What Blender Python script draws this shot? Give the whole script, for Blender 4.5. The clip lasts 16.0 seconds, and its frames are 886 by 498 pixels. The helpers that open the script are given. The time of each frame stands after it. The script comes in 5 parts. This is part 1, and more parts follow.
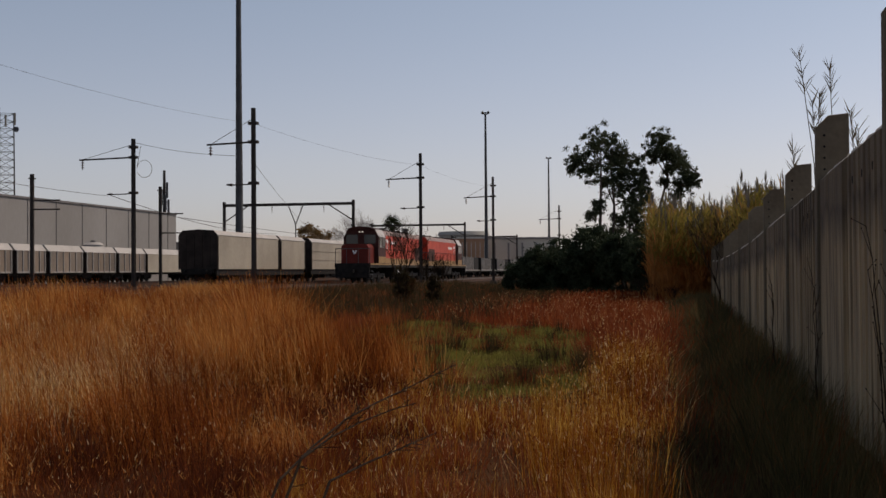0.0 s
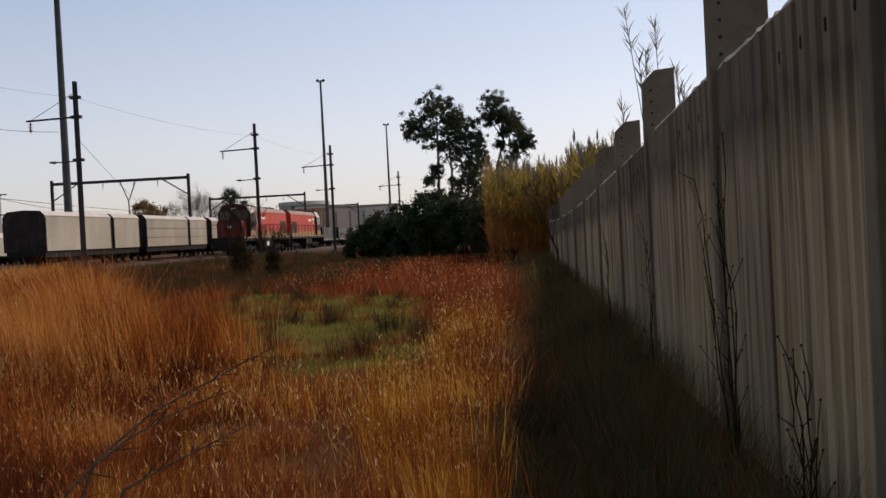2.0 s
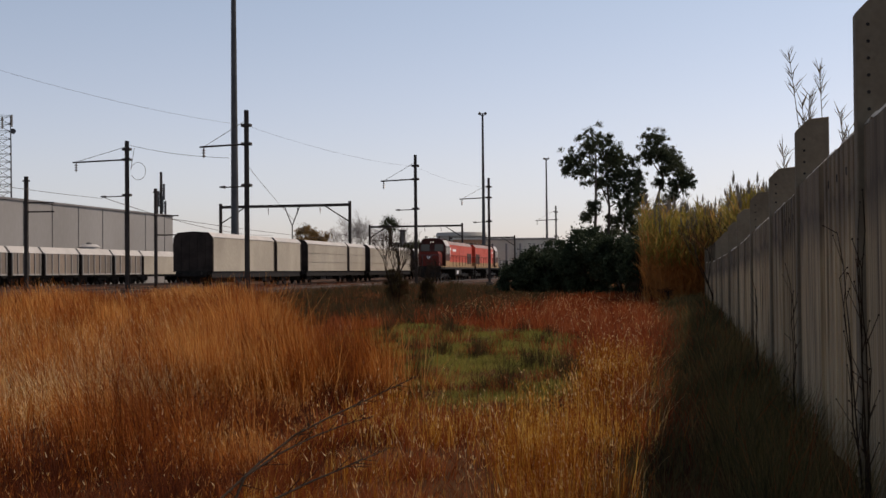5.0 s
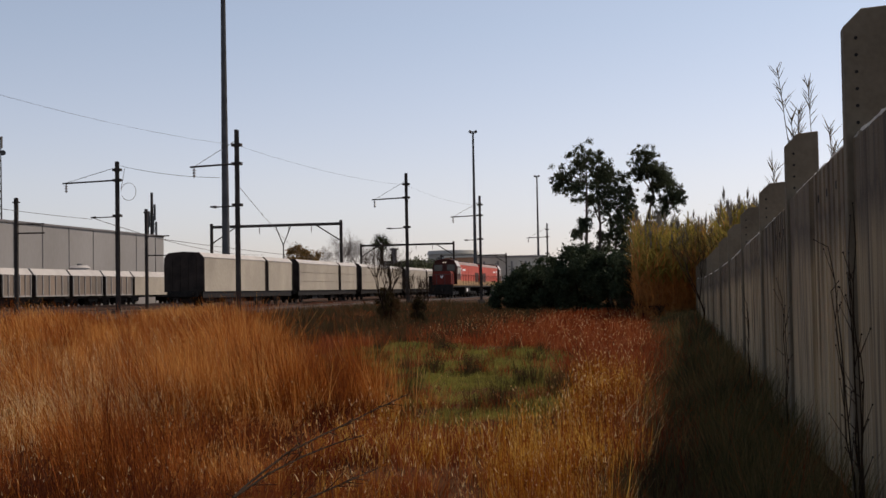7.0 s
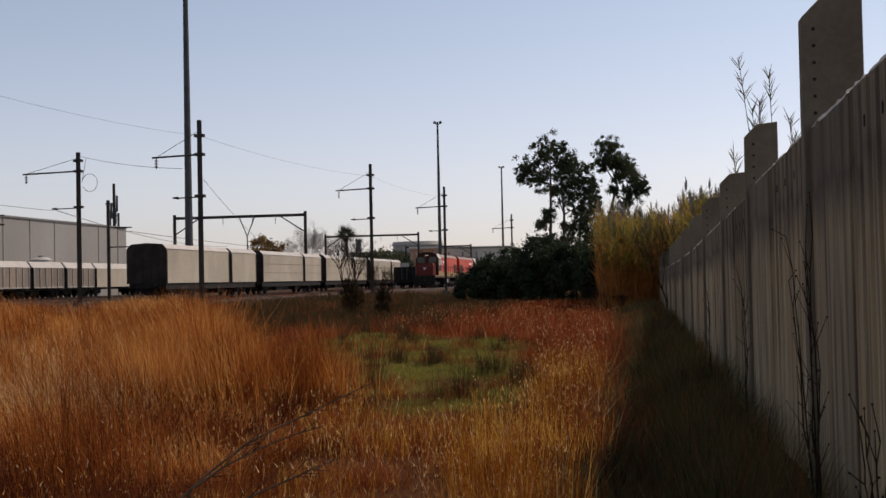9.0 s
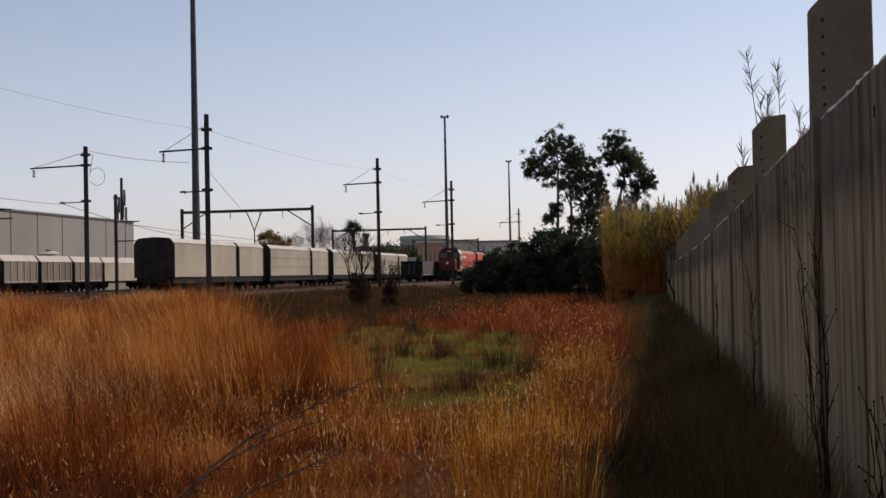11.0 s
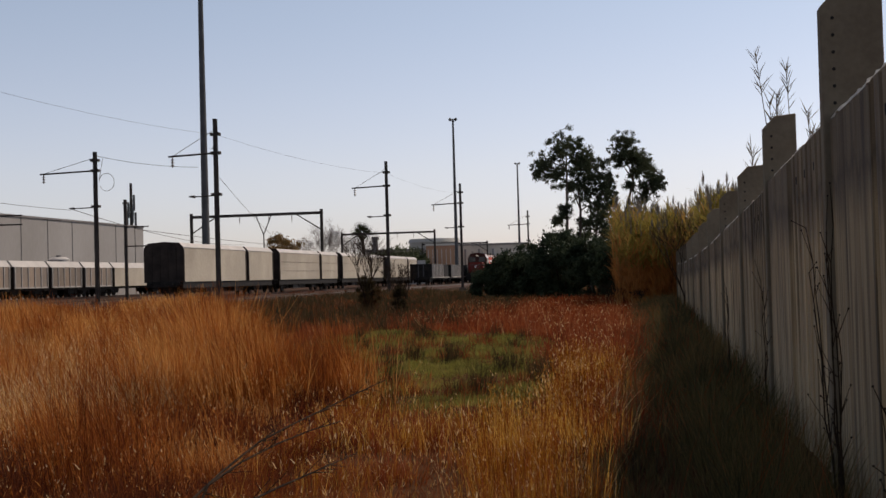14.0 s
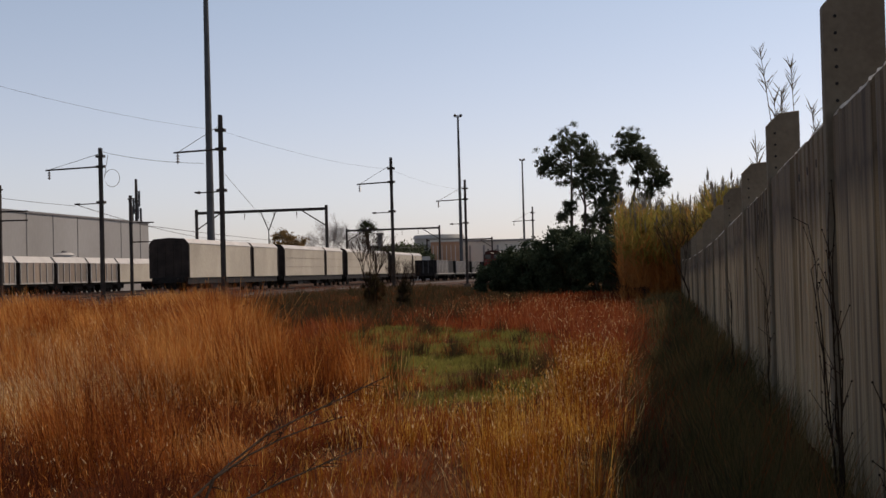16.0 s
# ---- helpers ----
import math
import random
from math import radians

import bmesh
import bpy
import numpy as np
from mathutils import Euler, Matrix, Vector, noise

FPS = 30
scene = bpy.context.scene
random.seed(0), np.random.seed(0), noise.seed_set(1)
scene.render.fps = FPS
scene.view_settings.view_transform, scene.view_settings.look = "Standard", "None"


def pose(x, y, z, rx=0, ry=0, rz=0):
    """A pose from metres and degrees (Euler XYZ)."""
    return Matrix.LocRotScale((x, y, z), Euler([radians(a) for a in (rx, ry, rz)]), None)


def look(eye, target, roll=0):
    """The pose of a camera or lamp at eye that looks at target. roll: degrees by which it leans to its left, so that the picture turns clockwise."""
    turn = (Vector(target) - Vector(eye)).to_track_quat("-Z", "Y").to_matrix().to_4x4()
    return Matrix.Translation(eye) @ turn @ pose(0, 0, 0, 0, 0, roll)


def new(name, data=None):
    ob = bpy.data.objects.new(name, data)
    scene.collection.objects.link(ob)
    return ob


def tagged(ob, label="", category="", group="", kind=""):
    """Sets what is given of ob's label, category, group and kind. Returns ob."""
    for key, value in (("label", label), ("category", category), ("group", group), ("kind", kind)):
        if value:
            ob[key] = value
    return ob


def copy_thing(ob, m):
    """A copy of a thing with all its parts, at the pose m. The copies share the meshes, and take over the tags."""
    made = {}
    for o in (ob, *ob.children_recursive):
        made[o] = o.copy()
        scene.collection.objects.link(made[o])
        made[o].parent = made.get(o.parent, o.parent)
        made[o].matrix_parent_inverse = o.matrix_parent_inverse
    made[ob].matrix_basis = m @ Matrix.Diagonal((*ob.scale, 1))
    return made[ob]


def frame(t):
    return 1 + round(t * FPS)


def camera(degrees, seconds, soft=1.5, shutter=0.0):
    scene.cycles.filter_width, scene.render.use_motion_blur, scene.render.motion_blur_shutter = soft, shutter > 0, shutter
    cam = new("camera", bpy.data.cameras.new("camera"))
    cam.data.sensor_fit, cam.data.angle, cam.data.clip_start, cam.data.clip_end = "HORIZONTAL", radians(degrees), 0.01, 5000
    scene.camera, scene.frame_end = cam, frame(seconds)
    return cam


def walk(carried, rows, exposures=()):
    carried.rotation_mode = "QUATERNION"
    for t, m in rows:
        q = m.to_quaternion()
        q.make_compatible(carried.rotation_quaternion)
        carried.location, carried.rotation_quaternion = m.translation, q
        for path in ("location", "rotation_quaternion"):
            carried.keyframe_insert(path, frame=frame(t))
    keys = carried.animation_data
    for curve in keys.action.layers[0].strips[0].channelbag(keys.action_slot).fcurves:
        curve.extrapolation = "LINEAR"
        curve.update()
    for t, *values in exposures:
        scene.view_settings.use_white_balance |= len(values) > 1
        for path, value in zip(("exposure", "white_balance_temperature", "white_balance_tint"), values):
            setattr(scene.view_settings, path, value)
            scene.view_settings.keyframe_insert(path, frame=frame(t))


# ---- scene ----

# ---- camera and its path ----
cam = camera(41.0, 16.0, soft=1.5)
PATH = [
    (0, -0.297, -0.163, 1.575, 91.06, 0.42, -2.04),
    (0.5, -0.228, 0.121, 1.598, 90.47, 0.92, -2.64),
    (1, -0.201, 0.170, 1.613, 90.89, 1.49, -2.61),
    (1.5, -0.202, 0.189, 1.614, 91.00, 2.30, -2.38),
    (1.8, -0.194, 0.081, 1.627, 91.21, 2.94, -5.89),
    (2, -0.106, 0.316, 1.589, 89.27, 2.96, -9.62),
    (2.2, -0.102, 0.210, 1.625, 90.59, 1.89, -6.39),
    (2.5, -0.091, 0.146, 1.622, 93.01, 2.11, -2.07),
    (2.8, -0.119, 0.099, 1.595, 92.09, 0.15, 1.78),
    (3, -0.065, 0.086, 1.621, 92.38, -0.58, -0.13),
    (3.5, -0.074, -0.023, 1.654, 91.81, 0.69, -1.59),
    (4, -0.065, -0.042, 1.647, 90.96, 0.64, -1.94),
    (6.5, -0.037, -0.023, 1.624, 91.74, 0.71, -2.30),
    (7, -0.035, -0.006, 1.624, 91.97, 1.04, -2.49),
    (7.5, -0.026, -0.008, 1.621, 92.01, 0.83, -3.82),
    (8, -0.031, -0.028, 1.616, 91.93, 0.78, -3.30),
    (8.5, -0.013, -0.007, 1.620, 91.73, 0.93, -3.74),
    (9, -0.004, -0.000, 1.618, 91.50, 1.22, -4.18),
    (11.5, 0.006, 0.058, 1.603, 91.08, 1.17, -3.50),
    (12, 0.003, 0.069, 1.601, 90.92, 1.01, -3.00),
    (12.5, 0.002, 0.064, 1.606, 91.25, 1.48, -3.54),
    (13, 0.016, 0.086, 1.600, 90.99, 1.53, -4.08),
    (13.5, -0.001, 0.055, 1.600, 91.51, 1.81, -3.06),
    (14, -0.001, 0.056, 1.599, 91.38, 1.61, -3.38),
    (14.5, -0.003, 0.061, 1.603, 91.43, 1.15, -3.31),
    (15, 0.002, 0.051, 1.603, 91.76, 1.34, -3.71),
    (15.5, 0.016, 0.050, 1.600, 91.46, 1.71, -2.92),
    (16, 0.001, -0.000, 1.600, 91.20, 1.53, -3.15),
]
EXPO = [(t, e, 7210, 19) for t, e in ((0, -0.42), (0.4, -0.02), (1.6, 0.0), (2.0, 0.05), (2.5, -0.2), (3.0, -0.42), (3.5, -0.08), (4.0, -0.05), (6.5, 0.0), (16, 0.0))]
walk(cam, [(t, pose(x, y, z, rx, ry, rz)) for t, x, y, z, rx, ry, rz in PATH], EXPO)

# ---- world and sun ----
SUN_AZ, SUN_EL = 62.0, 50.0      # degrees right of +y, degrees up
world = bpy.data.worlds.new("world")
scene.world = world
world.use_nodes = True
wn = world.node_tree
sky = wn.nodes.new("ShaderNodeTexSky")
sky.sky_type, sky.sun_disc = "NISHITA", False
sky.sun_elevation, sky.sun_rotation = radians(SUN_EL), radians(SUN_AZ)
sky.air_density, sky.dust_density, sky.ozone_density, sky.altitude = 1.0, 3.0, 2.4, 1500
haze = wn.nodes.new("ShaderNodeHueSaturation")      # hazy winter sky: paler than clean air
haze.inputs["Saturation"].default_value = 0.71
wn.links.new(sky.outputs[0], haze.inputs["Color"])
# dusty air: a little rose at the horizon, clearer blue higher up
where, split, dusk, tint = (wn.nodes.new(k) for k in ("ShaderNodeTexCoord", "ShaderNodeSeparateXYZ", "ShaderNodeValToRGB", "ShaderNodeMix"))
wn.links.new(where.outputs["Generated"], split.inputs[0])
wn.links.new(split.outputs["Z"], dusk.inputs[0])
steps_of_sky = dusk.color_ramp.elements
steps_of_sky[0].position, steps_of_sky[0].color = 0.0, (0.965, 0.93, 1.0, 1)
steps_of_sky[1].position, steps_of_sky[1].color = 0.22, (0.90, 0.975, 0.985, 1)
mid_sky = steps_of_sky.new(0.09)
mid_sky.color = (0.985, 0.965, 0.97, 1)
tint.data_type, tint.blend_type = "RGBA", "MULTIPLY"
tint.inputs[0].default_value = 1.0
wn.links.new(haze.outputs[0], tint.inputs[6])
wn.links.new(dusk.outputs[0], tint.inputs[7])
wn.links.new(tint.outputs[2], wn.nodes["Background"].inputs[0])
wn.nodes["Background"].inputs[1].default_value = 0.135
sun_data = bpy.data.lights.new("sun", "SUN")
sun_data.energy, sun_data.angle, sun_data.color = 3.0, radians(0.55), (1.0, 0.915, 0.79)
sun = new("sun", sun_data)
sun_dir = Vector((math.sin(radians(SUN_AZ)) * math.cos(radians(SUN_EL)), math.cos(radians(SUN_AZ)) * math.cos(radians(SUN_EL)), math.sin(radians(SUN_EL))))
sun.matrix_basis = look(sun_dir * 60, (0, 0, 0))

# ---- the plan: s runs along wall and tracks, l across them (right positive) ----
TURN = -13.0
U = Vector((math.sin(radians(13)), math.cos(radians(13)), 0))
N = Vector((math.cos(radians(13)), -math.sin(radians(13)), 0))
RAIL = 0.70                      # top of the rails
WALL_L = 1.35


def at(s, l, z=0.0):
    return U * s + N * l + Vector((0, 0, z))


def place(s, l, z=0.0, extra=0.0):
    p = at(s, l, z)
    return pose(p.x, p.y, p.z, 0, 0, TURN + extra)


def polar(az, d, z=0.0):
    return Vector((math.sin(radians(az)) * d, math.cos(radians(az)) * d, z))


def ground_z(x, y):
    """Height of the ground: a flat field that rises to the railway."""
    l = x * N.x + y * N.y
    s = x * U.x + y * U.y
    k = min(1.0, max(0.0, (-9.5 - l) / 7.5))
    k = k * k * (3 - 2 * k)
    far = min(1.0, max(0.0, (s - 30) / 30)) * min(1.0, max(0.0, (l + 9) / 6)) * 0.12
    z = 0.45 * k + far
    near = max(0.0, 1 - math.hypot(x, y) / 70.0)
    return z + near * (0.07 * noise.noise((x * 0.25, y * 0.25, 0)) + 0.03 * noise.noise((x * 0.9, y * 0.9, 3)))


# ---- materials ----
def nodes_of(name):
    m = bpy.data.materials.new(name)
    m.use_nodes = True
    return m, m.node_tree, m.node_tree.nodes["Principled BSDF"]


def mat(name, a, b, rough=0.8, scale=3.0, fine=40.0, bump=0.15, metal=0.0, island=0.0, stretch=(1, 1, 1), spec=0.12, world_space=False, per_object=0.0):
    """Two colours mixed by coarse and fine noise, with fine relief; island / per_object vary the brightness of pieces."""
    m, nt, bsdf = nodes_of(name)
    L, nn = nt.links.new, nt.nodes.new
    tc, mp = nn("ShaderNodeTexCoord"), nn("ShaderNodeMapping")
    mp.inputs["Scale"].default_value = stretch
    if world_space:
        geo = nn("ShaderNodeNewGeometry")
        L(geo.outputs["Position"], mp.inputs[0])
    else:
        L(tc.outputs["Object"], mp.inputs[0])
    n1, n2 = nn("ShaderNodeTexNoise"), nn("ShaderNodeTexNoise")
    n1.inputs["Scale"].default_value, n1.inputs["Detail"].default_value = scale, 5
    n2.inputs["Scale"].default_value, n2.inputs["Detail"].default_value = fine, 4
    L(mp.outputs[0], n1.inputs[0]), L(mp.outputs[0], n2.inputs[0])
    add = nn("ShaderNodeMath")
    add.operation = "MULTIPLY_ADD"
    L(n2.outputs[0], add.inputs[0])
    add.inputs[1].default_value = 0.45
    L(n1.outputs[0], add.inputs[2])
    mr = nn("ShaderNodeMapRange")
    mr.inputs[1].default_value, mr.inputs[2].default_value = 0.5, 0.95
    L(add.outputs[0], mr.inputs[0])
    mix = nn("ShaderNodeMix")
    mix.data_type = "RGBA"
    mix.inputs[6].default_value, mix.inputs[7].default_value = (*a, 1), (*b, 1)
    L(mr.outputs[0], mix.inputs[0])
    out = mix.outputs[2]
    if island or per_object:
        src = nn("ShaderNodeNewGeometry").outputs["Random Per Island"] if island else nn("ShaderNodeObjectInfo").outputs["Random"]
        amount = island or per_object
        r2 = nn("ShaderNodeMapRange")
        r2.inputs[3].default_value, r2.inputs[4].default_value = 1 - amount, 1 + amount
        L(src, r2.inputs[0])
        mul = nn("ShaderNodeMix")
        mul.data_type, mul.blend_type = "RGBA", "MULTIPLY"
        mul.inputs[0].default_value = 1
        L(out, mul.inputs[6]), L(r2.outputs[0], mul.inputs[7])
        out = mul.outputs[2]
    L(out, bsdf.inputs["Base Color"])
    bsdf.inputs["Roughness"].default_value, bsdf.inputs["Metallic"].default_value = rough, metal
    bsdf.inputs["Specular IOR Level"].default_value = spec
    if bump:
        bp = nn("ShaderNodeBump")
        bp.inputs["Strength"].default_value, bp.inputs["Distance"].default_value = bump, 0.02
        L(n2.outputs[0], bp.inputs["Height"]), L(bp.outputs[0], bsdf.inputs["Normal"])
    return m


def leafy(name, colours, through_light=0.4, rough=0.75, patch_scale=0.8, single=0.65):
    """Blades and leaves: a colour per blade, light shines through."""
    m, nt, bsdf = nodes_of(name)
    L, nn = nt.links.new, nt.nodes.new
    ramp = nn("ShaderNodeValToRGB")
    el = ramp.color_ramp.elements
    for i, c in enumerate(colours):
        e = el[i] if i < 2 else el.new(i / (len(colours) - 1))
        e.position, e.color = i / (len(colours) - 1), (*c, 1)
    geo, patch, fac = nn("ShaderNodeNewGeometry"), nn("ShaderNodeTexNoise"), nn("ShaderNodeMath")
    patch.inputs["Scale"].default_value, patch.inputs["Detail"].default_value, patch.inputs["Roughness"].default_value = patch_scale, 5, 0.6
    L(geo.outputs["Position"], patch.inputs[0])
    fac.operation, fac.use_clamp = "MULTIPLY_ADD", True
    wide = nn("ShaderNodeMapRange")
    wide.inputs[1].default_value, wide.inputs[2].default_value, wide.inputs[3].default_value, wide.inputs[4].default_value = 0.32, 0.68, -0.3, 0.7
    L(patch.outputs[0], wide.inputs[0])
    L(geo.outputs["Random Per Island"], fac.inputs[0])
    fac.inputs[1].default_value = single
    L(wide.outputs[0], fac.inputs[2])
    L(fac.outputs[0], ramp.inputs[0])
    L(ramp.outputs[0], bsdf.inputs["Base Color"])
    bsdf.inputs["Roughness"].default_value, bsdf.inputs["Specular IOR Level"].default_value = rough, 0.1
    tr, ms = nn("ShaderNodeBsdfTranslucent"), nn("ShaderNodeMixShader")
    L(ramp.outputs[0], tr.inputs[0])
    ms.inputs[0].default_value = through_light
    L(bsdf.outputs[0], ms.inputs[1]), L(tr.outputs[0], ms.inputs[2])
    L(ms.outputs[0], nt.nodes["Material Output"].inputs[0])
    return m


def streaked_concrete():
    """Precast concrete: pale casting skin, dark run-off streaks that start at the top, fine pits."""
    m, nt, bsdf = nodes_of("weathered_precast_concrete")
    L, nn = nt.links.new, nt.nodes.new
    tc = nn("ShaderNodeTexCoord")

    def field(scale, stretch, detail, lo, hi):
        mp, n, r = nn("ShaderNodeMapping"), nn("ShaderNodeTexNoise"), nn("ShaderNodeMapRange")
        mp.inputs["Scale"].default_value = stretch
        n.inputs["Scale"].default_value, n.inputs["Detail"].default_value = scale, detail
        r.inputs[1].default_value, r.inputs[2].default_value = lo, hi
        L(tc.outputs["Object"], mp.inputs[0]), L(mp.outputs[0], n.inputs[0]), L(n.outputs[0], r.inputs[0])
        return n.outputs[0], r.outputs[0]

    def blend(a, b, fac, kind="MIX"):
        x = nn("ShaderNodeMix")
        x.data_type, x.blend_type = "RGBA", kind
        for k, v in ((6, a), (7, b)):
            if isinstance(v, tuple):
                x.inputs[k].default_value = (*v, 1)
            else:
                L(v, x.inputs[k])
        if isinstance(fac, float):
            x.inputs[0].default_value = fac
        else:
            L(fac, x.inputs[0])
        return x.outputs[2]
    _, blotch = field(2.0, (1, 1, 0.22), 5, 0.3, 0.75)
    _, streak = field(9.0, (1, 1, 0.07), 4, 0.50, 0.72)
    fine_raw, _ = field(55.0, (1, 1, 1), 4, 0, 1)
    _, damp = field(3.6, (1, 1, 0.07), 3, 0.50, 0.80)
    base = blend((0.235, 0.166, 0.094), (0.405, 0.300, 0.170), blotch)
    base = blend(base, (0.10, 0.075, 0.050), streak)
    base = blend(base, (0.50, 0.378, 0.215), damp)
    # fine streaks: stains, plus edge light and occlusion of the ribs as colour
    _, pale_streak = field(17.0, (1, 1, 0.03), 3, 0.54, 0.95)
    _, dark_streak = field(13.0, (1, 1, 0.025), 2, 0.54, 0.80)
    base = blend(base, (0.085, 0.068, 0.048), dark_streak)
    base = blend(base, (0.52, 0.43, 0.30), pale_streak)
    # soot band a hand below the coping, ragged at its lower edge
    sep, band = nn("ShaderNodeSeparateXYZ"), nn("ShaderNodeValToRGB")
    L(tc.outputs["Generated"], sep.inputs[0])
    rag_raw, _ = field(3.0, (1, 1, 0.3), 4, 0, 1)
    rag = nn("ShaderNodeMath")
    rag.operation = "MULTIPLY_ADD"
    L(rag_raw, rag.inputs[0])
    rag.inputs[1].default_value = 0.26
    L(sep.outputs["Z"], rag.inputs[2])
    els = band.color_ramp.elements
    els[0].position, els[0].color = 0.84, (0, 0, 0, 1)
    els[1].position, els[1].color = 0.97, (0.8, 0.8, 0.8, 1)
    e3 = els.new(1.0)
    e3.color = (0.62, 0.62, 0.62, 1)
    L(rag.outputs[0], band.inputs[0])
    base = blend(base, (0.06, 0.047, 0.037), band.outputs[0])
    info, r2 = nn("ShaderNodeObjectInfo"), nn("ShaderNodeMapRange")
    r2.inputs[3].default_value, r2.inputs[4].default_value = 0.78, 1.25
    L(info.outputs["Random"], r2.inputs[0])
    L(blend(base, r2.outputs[0], 1.0, "MULTIPLY"), bsdf.inputs["Base Color"])
    bsdf.inputs["Roughness"].default_value, bsdf.inputs["Specular IOR Level"].default_value = 0.9, 0.25
    bp = nn("ShaderNodeBump")
    bp.inputs["Strength"].default_value, bp.inputs["Distance"].default_value = 0.4, 0.02
    L(fine_raw, bp.inputs["Height"]), L(bp.outputs[0], bsdf.inputs["Normal"])
    return m


M = {}
M["soil"] = mat("dry_field_soil", (0.037, 0.019, 0.011), (0.106, 0.050, 0.024), 1.0, 0.35, 6.0, 0.5, world_space=True, spec=0.0)
M["ballast"] = mat("sandy_ballast", (0.034, 0.021, 0.014), (0.085, 0.055, 0.038), 1.0, 0.5, 9.0, 0.6, world_space=True, spec=0.0)
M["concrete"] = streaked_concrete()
M["post"] = mat("grey_concrete_post", (0.135, 0.108, 0.074), (0.205, 0.168, 0.116), 0.9, 1.4, 20.0, 0.2)
# pale mortar, lightened to show the sunlit rim of the wall
M["coping"] = mat("sunlit_pale_coping", (0.42, 0.36, 0.28), (0.62, 0.56, 0.46), 0.9, 2.5, 20.0, 0.3)
M["rust"] = mat("rusty_steel", (0.07, 0.045, 0.035), (0.16, 0.09, 0.06), 0.75, 2.0, 30.0, 0.2)
M["dark_steel"] = mat("dark_underframe_steel", (0.011, 0.010, 0.010), (0.030, 0.026, 0.022), 0.7, 3.0, 25.0, 0.15)
M["pole"] = mat("old_galvanised_pole_steel", (0.03, 0.026, 0.024), (0.07, 0.058, 0.05), 0.7, 1.5, 22.0, 0.1, metal=0.2)
M["mast"] = mat("galvanised_mast_steel", (0.055, 0.056, 0.058), (0.10, 0.10, 0.10), 0.6, 0.8, 18.0, 0.05)
M["railtop"] = mat("worn_rail_steel", (0.12, 0.095, 0.078), (0.20, 0.165, 0.14), 0.6, 2.0, 20.0, 0.0, metal=0.3)
M["wagon"] = mat("dusty_cream_wagon_paint", (0.315, 0.278, 0.222), (0.450, 0.398, 0.320), 0.7, 0.8, 14.0, 0.1, stretch=(1, 0.5, 0.35), per_object=0.06)
M["wagon_roof"] = mat("pale_wagon_roof_paint", (0.370, 0.343, 0.312), (0.484, 0.453, 0.414), 0.6, 0.6, 10.0, 0.05, per_object=0.05)
# near-black brown: the shade on the wagon ends is in this colour
M["wagon_end"] = mat("shaded_brown_wagon_end", (0.020, 0.016, 0.014), (0.058, 0.043, 0.035), 0.8, 1.2, 16.0, 0.15)
M["hopper"] = mat("grey_brown_hopper_side", (0.135, 0.125, 0.112), (0.27, 0.205, 0.155), 0.75, 0.9, 12.0, 0.1, stretch=(1, 1, 0.3), per_object=0.15)
M["rib"] = mat("pale_hopper_ribs", (0.270, 0.248, 0.225), (0.378, 0.351, 0.320), 0.65, 1.5, 18.0, 0.05)
M["red"] = mat("faded_red_loco_paint", (0.42, 0.040, 0.020), (0.57, 0.072, 0.034), 0.45, 0.9, 14.0, 0.05)
# darker red for the nose, whose shade is painted in
M["dark_red"] = mat("shaded_dark_red_paint", (0.108, 0.019, 0.013), (0.203, 0.031, 0.022), 0.55, 1.2, 14.0, 0.05)
M["yellow"] = mat("faded_yellow_loco_paint", (0.288, 0.168, 0.068), (0.368, 0.232, 0.104), 0.5, 1.2, 14.0, 0.05)
# cab colour darkened further to hold the shade on that end
M["cab_dark"] = mat("shaded_dark_cab_paint", (0.038, 0.016, 0.013), (0.085, 0.028, 0.021), 0.55, 1.2, 14.0, 0.05)
M["white"] = mat("white_marking_paint", (0.72, 0.70, 0.68), (0.82, 0.80, 0.78), 0.5, 2.0, 20.0, 0.0)
M["loco_roof"] = mat("grey_loco_roof_paint", (0.42, 0.40, 0.38), (0.58, 0.55, 0.52), 0.55, 1.2, 14.0, 0.05)
M["hood_roof"] = mat("sooty_red_grey_roof_paint", (0.20, 0.13, 0.11), (0.36, 0.27, 0.24), 0.6, 1.0, 14.0, 0.05)
M["grille"] = mat("dark_radiator_grille", (0.05, 0.025, 0.02), (0.10, 0.05, 0.04), 0.7, 4.0, 30.0, 0.2)
M["factory"] = mat("grey_factory_cladding", (0.243, 0.230, 0.213), (0.302, 0.289, 0.272), 0.75, 0.12, 3.0, 0.03, stretch=(1, 1, 0.4))
M["factory_dark"] = mat("dark_cladding_joint", (0.15, 0.145, 0.14), (0.20, 0.19, 0.185), 0.7, 0.5, 8.0, 0.05)
# beige lightened to take in the haze over the distance
M["beige"] = mat("haze_paled_beige_plaster", (0.54, 0.51, 0.43), (0.64, 0.60, 0.51), 0.85, 0.3, 5.0, 0.05)
M["orange"] = mat("orange_cladding", (0.40, 0.215, 0.125), (0.50, 0.285, 0.175), 0.7, 0.3, 6.0, 0.05)
M["tank"] = mat("grey_green_tank_paint", (0.33, 0.32, 0.285), (0.42, 0.405, 0.36), 0.6, 0.3, 6.0, 0.05)
M["bark"] = mat("pale_eucalyptus_bark", (0.05, 0.04, 0.033), (0.13, 0.105, 0.085), 0.9, 1.5, 12.0, 0.4, stretch=(1, 1, 0.2))
M["twig"] = mat("dry_dark_twig_bark", (0.018, 0.011, 0.007), (0.045, 0.027, 0.015), 0.9, 4.0, 40.0, 0.2)
M["grey_twig"] = mat("grey_bare_twigs", (0.20, 0.18, 0.17), (0.32, 0.29, 0.27), 0.9, 4.0, 40.0, 0.1)
